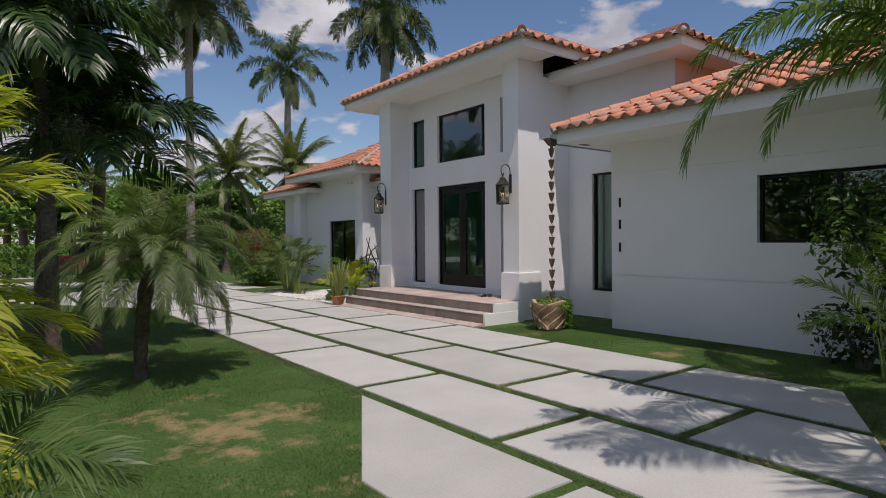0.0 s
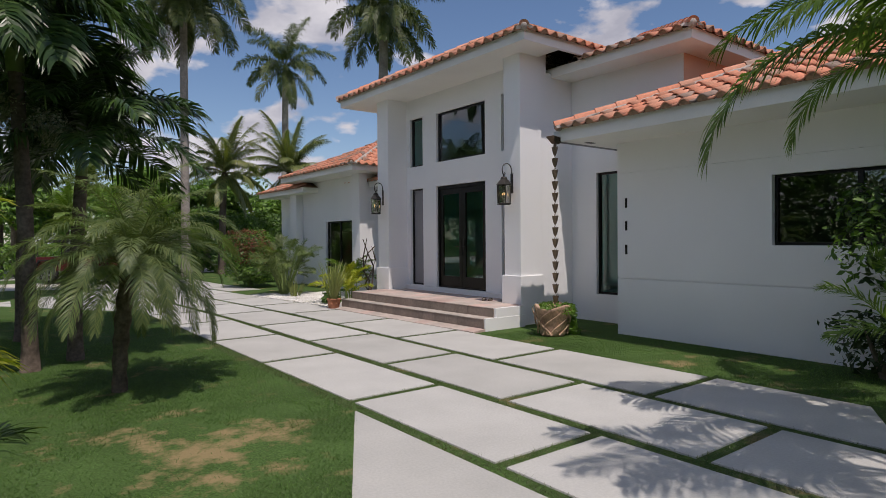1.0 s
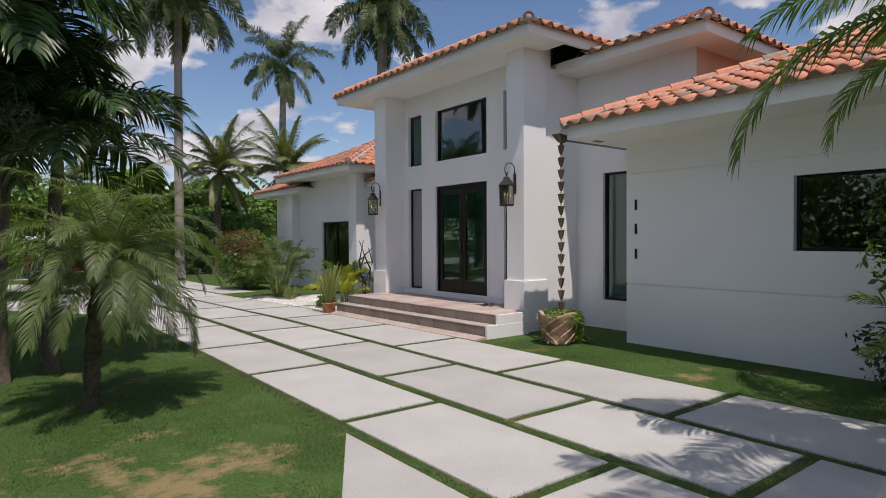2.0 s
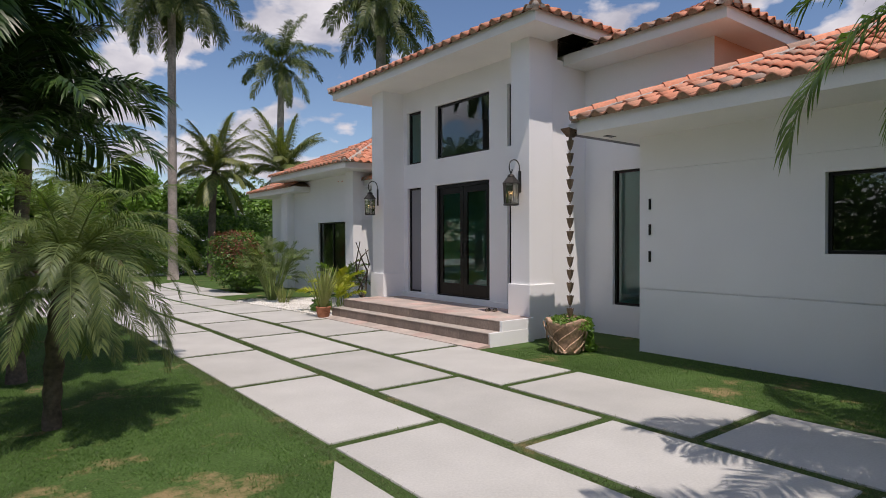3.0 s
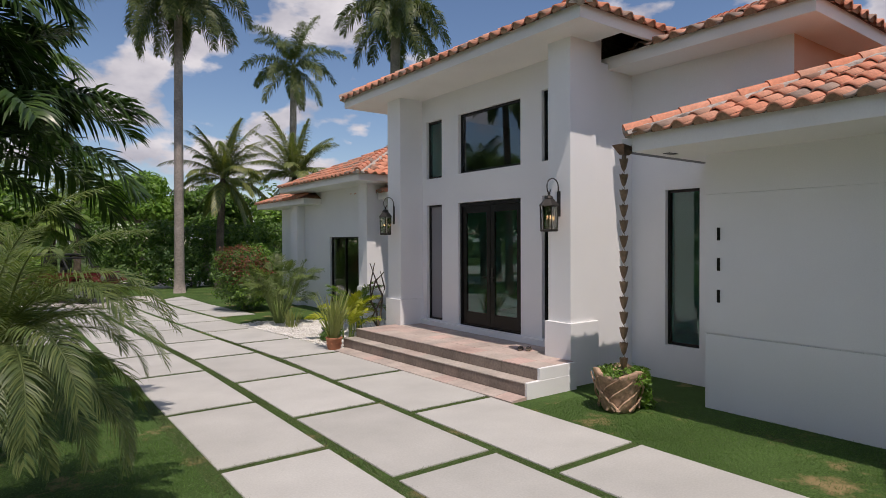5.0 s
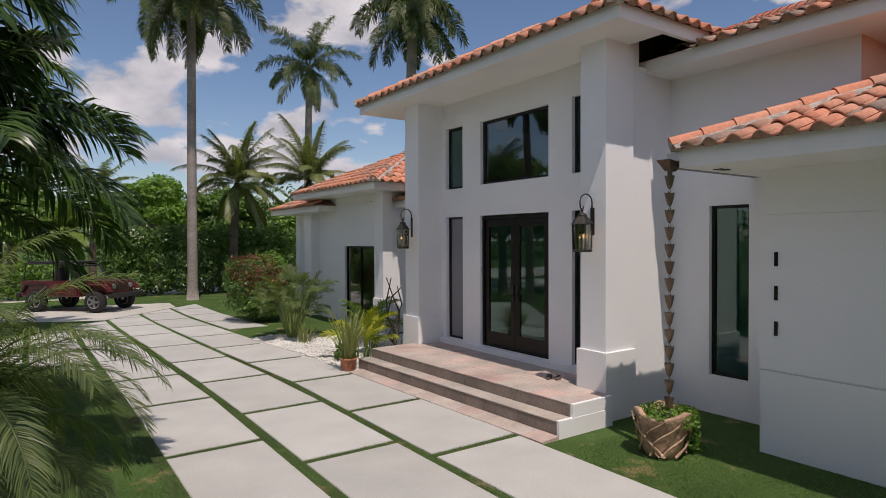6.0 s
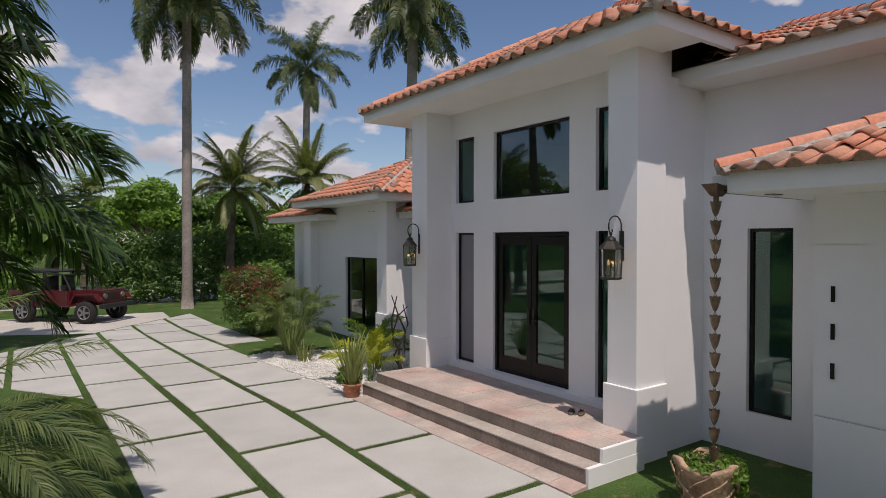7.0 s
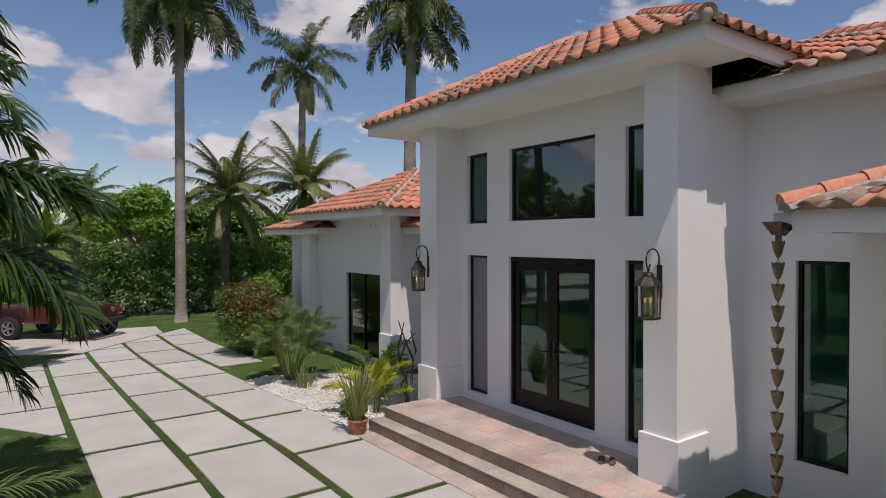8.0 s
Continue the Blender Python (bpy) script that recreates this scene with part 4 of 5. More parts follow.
def potted_straps(at):
    t = thing("potted_plant", "tall striped sword-leaf plant in a terracotta pot", "potted plant", at)
    bm = bmesh.new()
    lathe(bm, [(0.125, 0.0), (0.135, 0.02), (0.16, 0.20), (0.175, 0.215), (0.178, 0.25), (0.155, 0.25), (0.145, 0.2)], 20)
    part("pot", bm, TERRACOTTA, t, smooth=True)
    for k in range(8):
        a = k * math.tau / 8
        bm = bmesh.new()
        bmesh.ops.create_uvsphere(bm, u_segments=6, v_segments=4, radius=0.022, matrix=Matrix.Translation((0.148 * math.cos(a), 0.148 * math.sin(a), 0.12)))
        part("boss", bm, TERRACOTTA, t)
    part("soil", lathe(bmesh.new(), [(0.14, 0.19), (0.148, 0.225), (0.05, 0.23)], 14), SOIL, t)
    r = random.Random(8)
    for k in range(64):
        a, q = r.uniform(0, math.tau), r.uniform(0, 0.11)
        bm = bmesh.new()
        leaf_strap(bm, (q * math.cos(a), q * math.sin(a), 0.22), a + r.uniform(-0.5, 0.5), r.uniform(0.02, 0.5), r.uniform(0.5, 1.1), r.uniform(0.017, 0.032), r.uniform(0.1, 0.8))
        part("leaf", bm, LEAF_STRIPE, t)
    return t


potted_straps((7.33, 13.36, 0.0))


# ---- palms ----
def frond_arrays(L, n, leaf, width, e0, bend, droop, sweep=0.6, lift=0.25, seed=0, start=0.14, ragged=0.15):
    """One feather frond that starts at the origin, leaves along +x at e0 degrees and bends down by `bend` degrees."""
    rng = np.random.default_rng(seed)
    m = 14
    s = np.linspace(0, 1, m)
    ang = np.radians(e0) - np.radians(bend) * s ** 1.35
    step = L / (m - 1)
    x = np.concatenate(([0], np.cumsum(np.cos(ang[:-1]) * step)))
    z = np.concatenate(([0], np.cumsum(np.sin(ang[:-1]) * step)))
    y = 0.05 * L * np.sin(s * 2.2 + seed) * s
    R = np.column_stack((x, y, z))
    rad = np.maximum(0.0035, 0.011 * L * (1 - s) ** 0.8 * 0.8)
    T = np.gradient(R, axis=0)
    T /= np.linalg.norm(T, axis=1)[:, None]
    Y = np.array((0.0, 1.0, 0.0))
    N = np.cross(T, Y)
    N /= np.linalg.norm(N, axis=1)[:, None]
    ring = np.stack((R + Y * rad[:, None], R - N * rad[:, None] * 0.9, R - Y * rad[:, None], R + N * rad[:, None] * 0.5), 1)
    V = [ring.reshape(-1, 3)]
    Q = [(i * 4 + k, i * 4 + (k + 1) % 4, i * 4 + 4 + (k + 1) % 4, i * 4 + 4 + k) for i in range(m - 1) for k in range(4)]
    base = 4 * m
    k = 2 * n
    side = np.where(np.arange(k) % 2, 1.0, -1.0)
    u = start + (1 - start) * (np.arange(k) // 2 + rng.uniform(-0.3, 0.3, k)) / n
    u = np.clip(u, start, 0.995)
    P = np.column_stack([np.interp(u, s, R[:, i]) for i in range(3)])
    Tk = np.column_stack([np.interp(u, s, T[:, i]) for i in range(3)])
    Nk = np.column_stack([np.interp(u, s, N[:, i]) for i in range(3)])
    if Nk[:, 2].mean() < 0:
        Nk = -Nk
    ln = leaf * np.maximum(0.22, np.sin(np.pi * np.clip(0.12 + 0.8 * u, 0, 1)) ** 0.7) * rng.uniform(1 - ragged, 1 + ragged, k)
    sw = sweep * (0.6 + 0.9 * u)
    lf = lift * rng.uniform(-0.4, 1.6, k)
    D = side[:, None] * Y * np.cos(sw)[:, None] + Tk * np.sin(sw)[:, None] + Nk * lf[:, None]
    D /= np.linalg.norm(D, axis=1)[:, None]
    D2 = D + np.array((0, 0, -1.0)) * (droop * rng.uniform(0.5, 1.5, k))[:, None]
    D2 /= np.linalg.norm(D2, axis=1)[:, None]
    D3 = D2 + np.array((0, 0, -1.0)) * (droop * rng.uniform(0.5, 1.6, k))[:, None]
    D3 /= np.linalg.norm(D3, axis=1)[:, None]
    W = Tk - D * np.sum(Tk * D, axis=1)[:, None]
    W /= np.linalg.norm(W, axis=1)[:, None] + 1e-9
    w = width * rng.uniform(0.8, 1.2, k)[:, None]
    M1 = P + D * (ln * 0.35)[:, None]
    M2 = M1 + D2 * (ln * 0.35)[:, None]
    E = M2 + D3 * (ln * 0.32)[:, None]
    LV = np.stack((P - W * w * 0.4, P + W * w * 0.4, M1 - W * w, M1 + W * w, M2 - W * w * 0.75, M2 + W * w * 0.75, E), 1)
    V.append(LV.reshape(-1, 3))
    b = base + np.arange(k)[:, None] * 7
    Q2 = np.concatenate((b + (0, 1, 3, 2), b + (2, 3, 5, 4)))
    T2 = b + (4, 5, 6)
    return np.concatenate(V), np.concatenate((np.array(Q), Q2)), T2


def crown_spots(classes, seed, gap=137.5):
    """Azimuth, class index and small tilts for each frond of a crown."""
    r = random.Random(seed)
    out, k = [], 0
    for i, (_, _, count) in enumerate(classes):
        for _ in range(count):
            out.append((radians(k * gap + r.uniform(-14, 14)), i, r.uniform(-7, 7), r.uniform(-12, 12), r.uniform(0.86, 1.08), r.randrange(2)))
            k += 1
    return out


def palm(name, label, at, trunk, trunk_mat, spec, classes, mat, seed=0, joined=True, shaft=None, extra=(), group=""):
    """trunk: (radius, height, dx, dy) rows; spec: L, n, leaf, width, droop, sweep, lift; classes: (start angle, bend, count)."""
    t = thing(name, label, "palm tree", at, group=group)
    bm = bmesh.new()
    tube(bm, [(dx, dy, h) for _, h, dx, dy in trunk], [r for r, *_ in trunk], 14)
    part("trunk", bm, trunk_mat, t, smooth=True)
    top = Vector((trunk[-1][2], trunk[-1][3], trunk[-1][1]))
    if shaft:
        part("crownshaft", lathe(bmesh.new(), [(shaft[0], -0.1), (shaft[0] * 1.15, shaft[1] * 0.3), (shaft[0] * 0.6, shaft[1])], 14, tuple(top)), GREEN_STEM, t, "smooth green crownshaft", smooth=True)
        top = top + Vector((0, 0, shaft[1] * 0.9))
    L, n, leaf, width, droop, sweep, lift = spec
    kinds = [[frond_arrays(L * (1 - 0.04 * i), n, leaf, width, e0, bend, droop, sweep, lift, seed * 10 + i * 3 + v) for v in range(2)] for i, (e0, bend, _) in enumerate(classes)]
    spots = crown_spots(classes, seed)
    spots += [(radians(az), i, tx, ty, sc, v) for az, i, tx, ty, sc, v in extra]
    if joined:
        VV, QQ, TT, off = [], [], [], 0
        for az, i, tx, ty, sc, v in spots:
            V, Q, T3 = kinds[i][v]
            M = np.array(Matrix.Translation(top) @ pose(0, 0, 0, tx, ty, math.degrees(az)) @ Matrix.Scale(sc, 4))
            VV.append(V @ M[:3, :3].T + M[:3, 3])
            QQ.append(Q + off)
            TT.append(T3 + off)
            off += len(V)
        part("crown", mesh_np("crown", np.concatenate(VV), [np.concatenate(QQ), np.concatenate(TT)], mat), mat, t)
    else:
        meshes = [[mesh_np("frond", V, [Q, T3], mat) for V, Q, T3 in pair] for pair in kinds]
        for az, i, tx, ty, sc, v in spots:
            f = new("frond", meshes[i][v])
            f.parent = t
            f.matrix_basis = Matrix.Translation(top) @ pose(0, 0, 0, tx, ty, math.degrees(az)) @ Matrix.Scale(sc, 4)
    return t


def ringed(r0, r1, height, lean=(0.0, 0.0), rows=16, wobble=0.0, flare=1.25):
    out = []
    for k in range(rows + 1):
        s = k / rows
        out.append(((r0 + (r1 - r0) * s) * (flare if k == 0 else 1.0) * (1 + (0.05 if k % 2 else 0.0)) + wobble * (k % 2), height * s, lean[0] * s * s, lean[1] * s * s))
    return out


palm("royal_palm", "tall royal palm with smooth pale grey trunk beside the drive", (8.1, 30.2, -0.02), ringed(0.21, 0.165, 12.4, (0.1, 0.2), 22), ROYAL_TRUNK, (3.9, 130, 0.8, 0.021, 0.95, 0.45, 0.9), ((75, 60, 3), (42, 105, 8), (8, 95, 10), (-35, 50, 12)), FROND_ROYAL, 2, shaft=(0.21, 1.3))
palm("royal_palm", "very tall royal palm far behind the house", (25.0, 58.5, -0.02), ringed(0.42, 0.3, 17.8, (0.3, 0.2), 14), ROYAL_TRUNK, (6.0, 110, 1.15, 0.036, 0.85, 0.5, 0.8), ((80, 25, 1), (58, 75, 4), (28, 85, 5), (-2, 75, 5), (-42, 35, 4)), FROND_ROYAL, 5, shaft=(0.34, 2.0))
palm("royal_palm", "tall royal palm rising behind the entrance roof", (22.2, 35.0, -0.02), ringed(0.42, 0.3, 15.4, (0.1, -0.2), 14), ROYAL_TRUNK, (4.7, 120, 1.05, 0.03, 1.0, 0.45, 0.8), ((80, 60, 3), (45, 95, 7), (8, 90, 9), (-35, 45, 8)), FROND_ROYAL, 7, shaft=(0.34, 1.9))
COCO_CLASSES = ((68, 40, 6), (50, 58, 8), (28, 70, 7), (0, 60, 6), (-42, 40, 5))
palm("coconut_palm", "coconut palm with arching fronds behind the wing", (10.2, 31.5, -0.02), ringed(0.2, 0.14, 5.3, (0.25, 0.1), 14), BROWN_TRUNK, (3.2, 90, 0.62, 0.016, 0.7, 0.8, 0.05), COCO_CLASSES, FROND_COCO, 11)
palm("coconut_palm", "coconut palm with yellowing fronds behind the wing", (16.0, 37.2, -0.02), ringed(0.22, 0.16, 6.2, (0.3, -0.2), 14), BROWN_TRUNK, (4.0, 90, 0.78, 0.02, 0.7, 0.8, 0.05), COCO_CLASSES, FROND_COCO, 12)
palm("coconut_palm", "coconut palm far beyond the hedge", (14.5, 44.0, -0.02), ringed(0.22, 0.16, 5.2, (-0.3, 0.2), 12), BROWN_TRUNK, (2.8, 40, 0.6, 0.03, 0.6, 0.55, 0.2), COCO_CLASSES, FROND_GREY, 13)
palm("coconut_palm", "coconut palm far beyond the hedge", (5.6, 46.0, -0.02), ringed(0.22, 0.16, 5.6, (0.3, 0.2), 12), BROWN_TRUNK, (2.9, 40, 0.6, 0.03, 0.6, 0.55, 0.2), COCO_CLASSES, FROND_GREY, 14)
palm("coconut_palm", "coconut palm far across the lawn", (1.0, 40.0, -0.02), ringed(0.2, 0.15, 4.6, (0.2, 0.2), 12), BROWN_TRUNK, (2.7, 40, 0.6, 0.03, 0.6, 0.55, 0.2), COCO_CLASSES, FROND_MID, 15)
palm("coconut_palm", "short coconut palm with yellowing fronds behind the parked car", (3.6, 35.6, -0.02), ringed(0.16, 0.12, 3.0, (0.2, 0.0), 12), BROWN_TRUNK, (2.3, 60, 0.5, 0.022, 0.5, 0.8, 0.1), COCO_CLASSES, FROND_SUN, 19)
palm("coconut_palm", "coconut palm far across the lawn", (-4.5, 34.0, -0.02), ringed(0.2, 0.15, 4.4, (0.2, 0.2), 12), BROWN_TRUNK, (2.7, 40, 0.6, 0.03, 0.6, 0.55, 0.2), COCO_CLASSES, FROND_MID, 16)
palm("coconut_palm", "coconut palm across the lawn", (-1.5, 24.0, -0.02), ringed(0.2, 0.15, 5.0, (0.3, 0.1), 12), BROWN_TRUNK, (2.7, 46, 0.6, 0.026, 0.6, 0.55, 0.2), COCO_CLASSES, FROND_MID, 17)
palm("coconut_palm", "coconut palm across the lawn", (-6.0, 18.0, -0.02), ringed(0.2, 0.15, 4.4, (0.3, 0.1), 12), BROWN_TRUNK, (2.7, 46, 0.6, 0.026, 0.6, 0.55, 0.2), COCO_CLASSES, FROND_MID, 18)

# on the lawn
palm("pygmy_date_palm", "low pygmy date palm with fine drooping fronds on the lawn", (1.6, 7.52, -0.02), ringed(0.065, 0.085, 1.42, (0.12, -0.05), 12, 0.014, 1.3), BROWN_TRUNK, (1.58, 90, 0.27, 0.0045, 0.4, 0.7, 0.2), ((78, 85, 8), (58, 118, 14), (32, 128, 16), (2, 95, 18)), FROND_GREY, 21, joined=False)
palm("christmas_palm", "dark feathery palm with broad drooping leaflets on the lawn", (1.42, 10.0, -0.02), ringed(0.1, 0.08, 2.7, (0.12, 0.0), 12), BROWN_TRUNK, (1.95, 62, 0.58, 0.019, 0.5, 0.6, 0.35), ((75, 75, 5), (48, 100, 9), (20, 85, 7), (-22, 45, 2)), FROND_DARK, 22, joined=False, shaft=(0.07, 0.5))
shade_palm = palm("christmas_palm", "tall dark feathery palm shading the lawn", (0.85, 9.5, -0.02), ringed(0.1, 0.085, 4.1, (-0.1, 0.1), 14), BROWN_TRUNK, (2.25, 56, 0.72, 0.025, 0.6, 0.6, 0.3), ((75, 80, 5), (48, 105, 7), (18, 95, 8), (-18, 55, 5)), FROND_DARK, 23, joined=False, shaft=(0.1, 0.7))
SPRAY = leaf_material("pale_flower_spray", (0.16, 0.17, 0.10), (0.34, 0.34, 0.24), through_amount=0.15)
for sx, sy, sz in ((-0.21, 0.16, 3.55), (0.24, -0.18, 3.3)):
    bm = tube(bmesh.new(), [(sx * 0.2 - 0.1, sy * 0.2 + 0.1, 3.95), (sx * 0.8, sy * 0.8, 3.85), (sx, sy, sz)], [0.018, 0.014, 0.006], 6)
    stalk = part("flower_stalk", bm, GREEN_STEM, shade_palm)
    part("flower_spray", leaf_cloud("flower_spray", [(sx, sy, sz, 0.26, 0.26, 0.24), (sx * 1.5, sy * 1.5, sz - 0.16, 0.2, 0.2, 0.18)], 1500, 0.022, SPRAY, 93, shell=0.3), SPRAY, stalk, "pale grey-green branching flower spray")
palm("christmas_palm", "tall dark feathery palm at the lawn's back", (-2.0, 12.4, -0.02), ringed(0.13, 0.1, 4.2, (0.1, 0.1), 14), BROWN_TRUNK, (2.2, 56, 0.7, 0.026, 0.6, 0.6, 0.3), ((75, 80, 5), (48, 105, 7), (18, 95, 7)), FROND_DARK, 24, joined=False, shaft=(0.1, 0.6))
palm("christmas_palm", "tall dark feathery palm at the lawn's back", (0.9, 12.6, -0.02), ringed(0.12, 0.1, 3.7, (0.2, 0.0), 14), BROWN_TRUNK, (2.2, 60, 0.75, 0.028, 0.6, 0.6, 0.3), ((75, 80, 5), (48, 105, 8), (18, 95, 6)), FROND_MID, 25, joined=False, shaft=(0.1, 0.6))
palm("coconut_palm", "tall coconut palm overhanging the drive", (7.7, -2.4, -0.02), ringed(0.14, 0.11, 4.9, (-2.7, 1.3), 16), BROWN_TRUNK, (2.9, 70, 0.55, 0.015, 0.5, 0.55, 0.2), ((60, 70, 4), (35, 80, 7), (5, 60, 6)), FROND_MID, 33)
# beside the long wall, hanging over the drive
palm("coconut_palm", "slender coconut palm leaning over the drive", (7.45, 0.1, -0.02), ringed(0.12, 0.09, 2.98, (-0.8, 0.6), 14), BROWN_TRUNK, (2.75, 78, 0.5, 0.015, 0.6, 0.6, 0.2), ((78, 60, 3), (52, 105, 1), (34, 128, 1)), FROND_SUN, 31, joined=False, extra=((127, 2, 0, 0, 1.12, 0), (112, 1, 0, 0, 0.95, 1), (140, 0, 0, 10, 1.0, 0), (138, 1, 0, 4, 0.85, 1), (100, 2, 0, 0, 0.8, 0), (166, 1, 0, 0, 1.0, 0), (188, 2, 0, 0, 0.95, 1)))
palm("coconut_palm", "tall coconut palm across the lawn, mirrored in the upper window", (0.0, 20.6, -0.02), ringed(0.17, 0.13, 9.2, (0.2, 0.1), 14), BROWN_TRUNK, (2.9, 80, 0.65, 0.02, 0.6, 0.7, 0.2), COCO_CLASSES, FROND_MID, 34)


def areca(label, at, count, L, mat, seed, spread=0.35, n=42, leaf=0.42, width=0.014, lo=40, hi=84, bend=70, heights=(0.04, 0.5), splay=0.12):
    """A clump of feather fronds on thin cane stems."""
    t = thing("areca_palm", label, "palm", at)
    r = random.Random(seed)
    meshes = []
    for v in range(4):
        V, Q, T3 = frond_arrays(L, n, leaf, width, lo + (hi - lo) * v / 3, bend * (1.25 - 0.12 * v), 0.3, 0.75, 0.35, seed * 7 + v, start=0.3)
        meshes.append(mesh_np("frond", V, [Q, T3], mat))
    for k in range(count):
        a, q = r.uniform(0, math.tau), spread * math.sqrt(r.random())
        h = r.uniform(*heights)
        p = Vector((q * math.cos(a), q * math.sin(a), 0))
        out = a + r.uniform(-0.9, 0.9)
        e = p + Vector((splay * h * math.cos(out), splay * h * math.sin(out), h))
        part("cane", tube(bmesh.new(), [p, (p + e) / 2 + Vector((0.01, 0, 0)), e], [0.014, 0.012, 0.01], 6), GREEN_STEM, t)
        f = new("frond", meshes[k % 4])
        f.parent = t
        f.matrix_basis = Matrix.Translation(e) @ pose(0, 0, 0, r.uniform(-8, 8), r.uniform(-8, 8), math.degrees(out)) @ Matrix.Scale(r.uniform(0.75, 1.1), 4)
    return t


areca("clump of yellow-green areca palm beside the drive", (-0.98, 2.4, -0.02), 80, 1.2, FROND_GOLD, 41, 0.36, n=72, leaf=0.3, width=0.0065, heights=(0.65, 1.55))
areca("clump of dark green areca palm low on the lawn", (-0.3, 1.85, -0.02), 60, 0.78, FROND_MID, 42, 0.26, n=64, leaf=0.22, width=0.005, lo=20, hi=75, bend=85, heights=(0.1, 0.75))
areca("wispy grey-green bush on bare splaying stems in the gravel bed", (7.85, 17.75, -0.02), 84, 0.62, FROND_GREY, 43, 0.1, lo=20, hi=86, n=30, leaf=0.25, width=0.007, bend=50, heights=(0.5, 1.35), splay=0.4)
areca("young yellow-green areca palm in the gravel bed", (8.15, 14.3, -0.02), 10, 0.95, FROND_GOLD, 44, 0.14, n=30, leaf=0.26, width=0.018, lo=50, hi=86, heights=(0.1, 0.5))
areca("small green areca palm against the wing", (8.8, 15.2, -0.02), 16, 0.9, FROND_SUN, 45, 0.2, n=34, leaf=0.24, width=0.01, lo=55, hi=88, heights=(0.1, 0.7))
areca("green areca palm against the long white wall", (8.4, 1.6, -0.02), 15, 1.3, FROND_SUN, 46, 0.25, n=44, leaf=0.36, width=0.011, heights=(0.1, 1.3))


# ---- shrubs, hedges, broadleaf trees ----
def shrub(name, label, at, clumps, n, size, mats, seed, stems=5, category="shrub"):
    t = thing(name, label, category, at)
    r = random.Random(seed)
    for k in range(stems):
        c = clumps[k % len(clumps)]
        a = r.uniform(0, math.tau)
        part("stem", tube(bmesh.new(), [(0.06 * math.cos(a), 0.06 * math.sin(a), 0), (c[0] * 0.5 + r.uniform(-0.06, 0.06), c[1] * 0.5, c[2] * 0.5), (c[0], c[1], c[2] + c[5] * 0.4)], [0.028, 0.018, 0.006], 6), BARK_LIMB, t)
    for i, (mat, share) in enumerate(mats):
        part("foliage", leaf_cloud("foliage", clumps, int(n * share), size, mat, seed + i, shell=0.35), mat, t)
    return t


shrub("flowering_shrub", "round shrub with green and reddish leaves beside the drive", (8.15, 21.7, -0.02), [(0, 0, 1.05, 0.95, 0.95, 0.95), (-0.3, 0.2, 1.5, 0.65, 0.65, 0.55), (0.25, -0.3, 0.66, 0.8, 0.8, 0.55), (0.35, 0.35, 1.65, 0.6, 0.6, 0.55)], 17000, 0.05, ((LEAF_HEDGE, 0.62), (LEAF_BRIGHT, 0.22)), 51)
part("red_leaves", leaf_cloud("red_leaves", [(-0.1, -0.1, 1.65, 0.78, 0.78, 0.52), (0.1, -0.4, 1.25, 0.75, 0.62, 0.5)], 2400, 0.045, LEAF_RED, 59, shell=0.75), LEAF_RED, bpy.data.objects["flowering_shrub"], "dull red young leaves")
shrub("shrub", "dense green shrub behind the reddish one", (9.55, 24.0, -0.02), [(0, 0, 1.1, 0.75, 0.75, 0.9), (0.1, 0.4, 1.6, 0.6, 0.6, 0.6)], 9000, 0.06, ((LEAF_BRIGHT, 0.7), (LEAF_HEDGE, 0.3)), 52)
shrub("shrub", "glossy dark shrub against the long white wall", (8.95, 2.2, -0.02), [(0, 0.2, 0.3, 0.36, 0.4, 0.3), (-0.1, 0.25, 0.6, 0.34, 0.42, 0.22), (-0.1, -0.3, 0.5, 0.36, 0.45, 0.4)], 620, 0.055, ((LEAF_DARK, 1.0),), 53, 21)
shrub("shrub", "tall leafy shrub against the long white wall", (8.75, 1.3, -0.02), [(0, 0.3, 1.75, 0.45, 0.7, 0.5), (-0.1, 1.0, 2.1, 0.3, 0.45, 0.28), (0.1, -0.6, 1.3, 0.6, 0.8, 1.0), (0.0, 0.2, 1.15, 0.4, 0.5, 0.35), (-0.2, 0.9, 1.6, 0.35, 0.5, 0.5)], 3400, 0.055, ((LEAF_DARK, 0.35), (LEAF_HEDGE, 0.45), (LEAF_BRIGHT, 0.2)), 54, 9)
shrub("shrub", "low grey-green rosette in the gravel bed", (7.75, 14.35, -0.02), [(0, 0, 0.16, 0.25, 0.25, 0.18)], 900, 0.05, ((LEAF_HEDGE, 1.0),), 55)
strap = thing("strap_plant", "clump of arching pale green strap leaves in gravel", "plant", (7.85, 16.9, -0.02))
r = random.Random(61)
for k in range(34):
    bm = bmesh.new()
    a = r.uniform(0, math.tau)
    leaf_strap(bm, (0.12 * math.cos(a), 0.12 * math.sin(a), 0), a, r.uniform(0.05, 0.5), r.uniform(0.4, 0.7), 0.016, r.uniform(0.2, 0.7))
    part("leaf", bm, LEAF_STRIPE, strap)
cactus = thing("twisted_succulent", "dark twisted branching succulent beside the entrance column", "plant", (8.75, 14.05, -0.02))
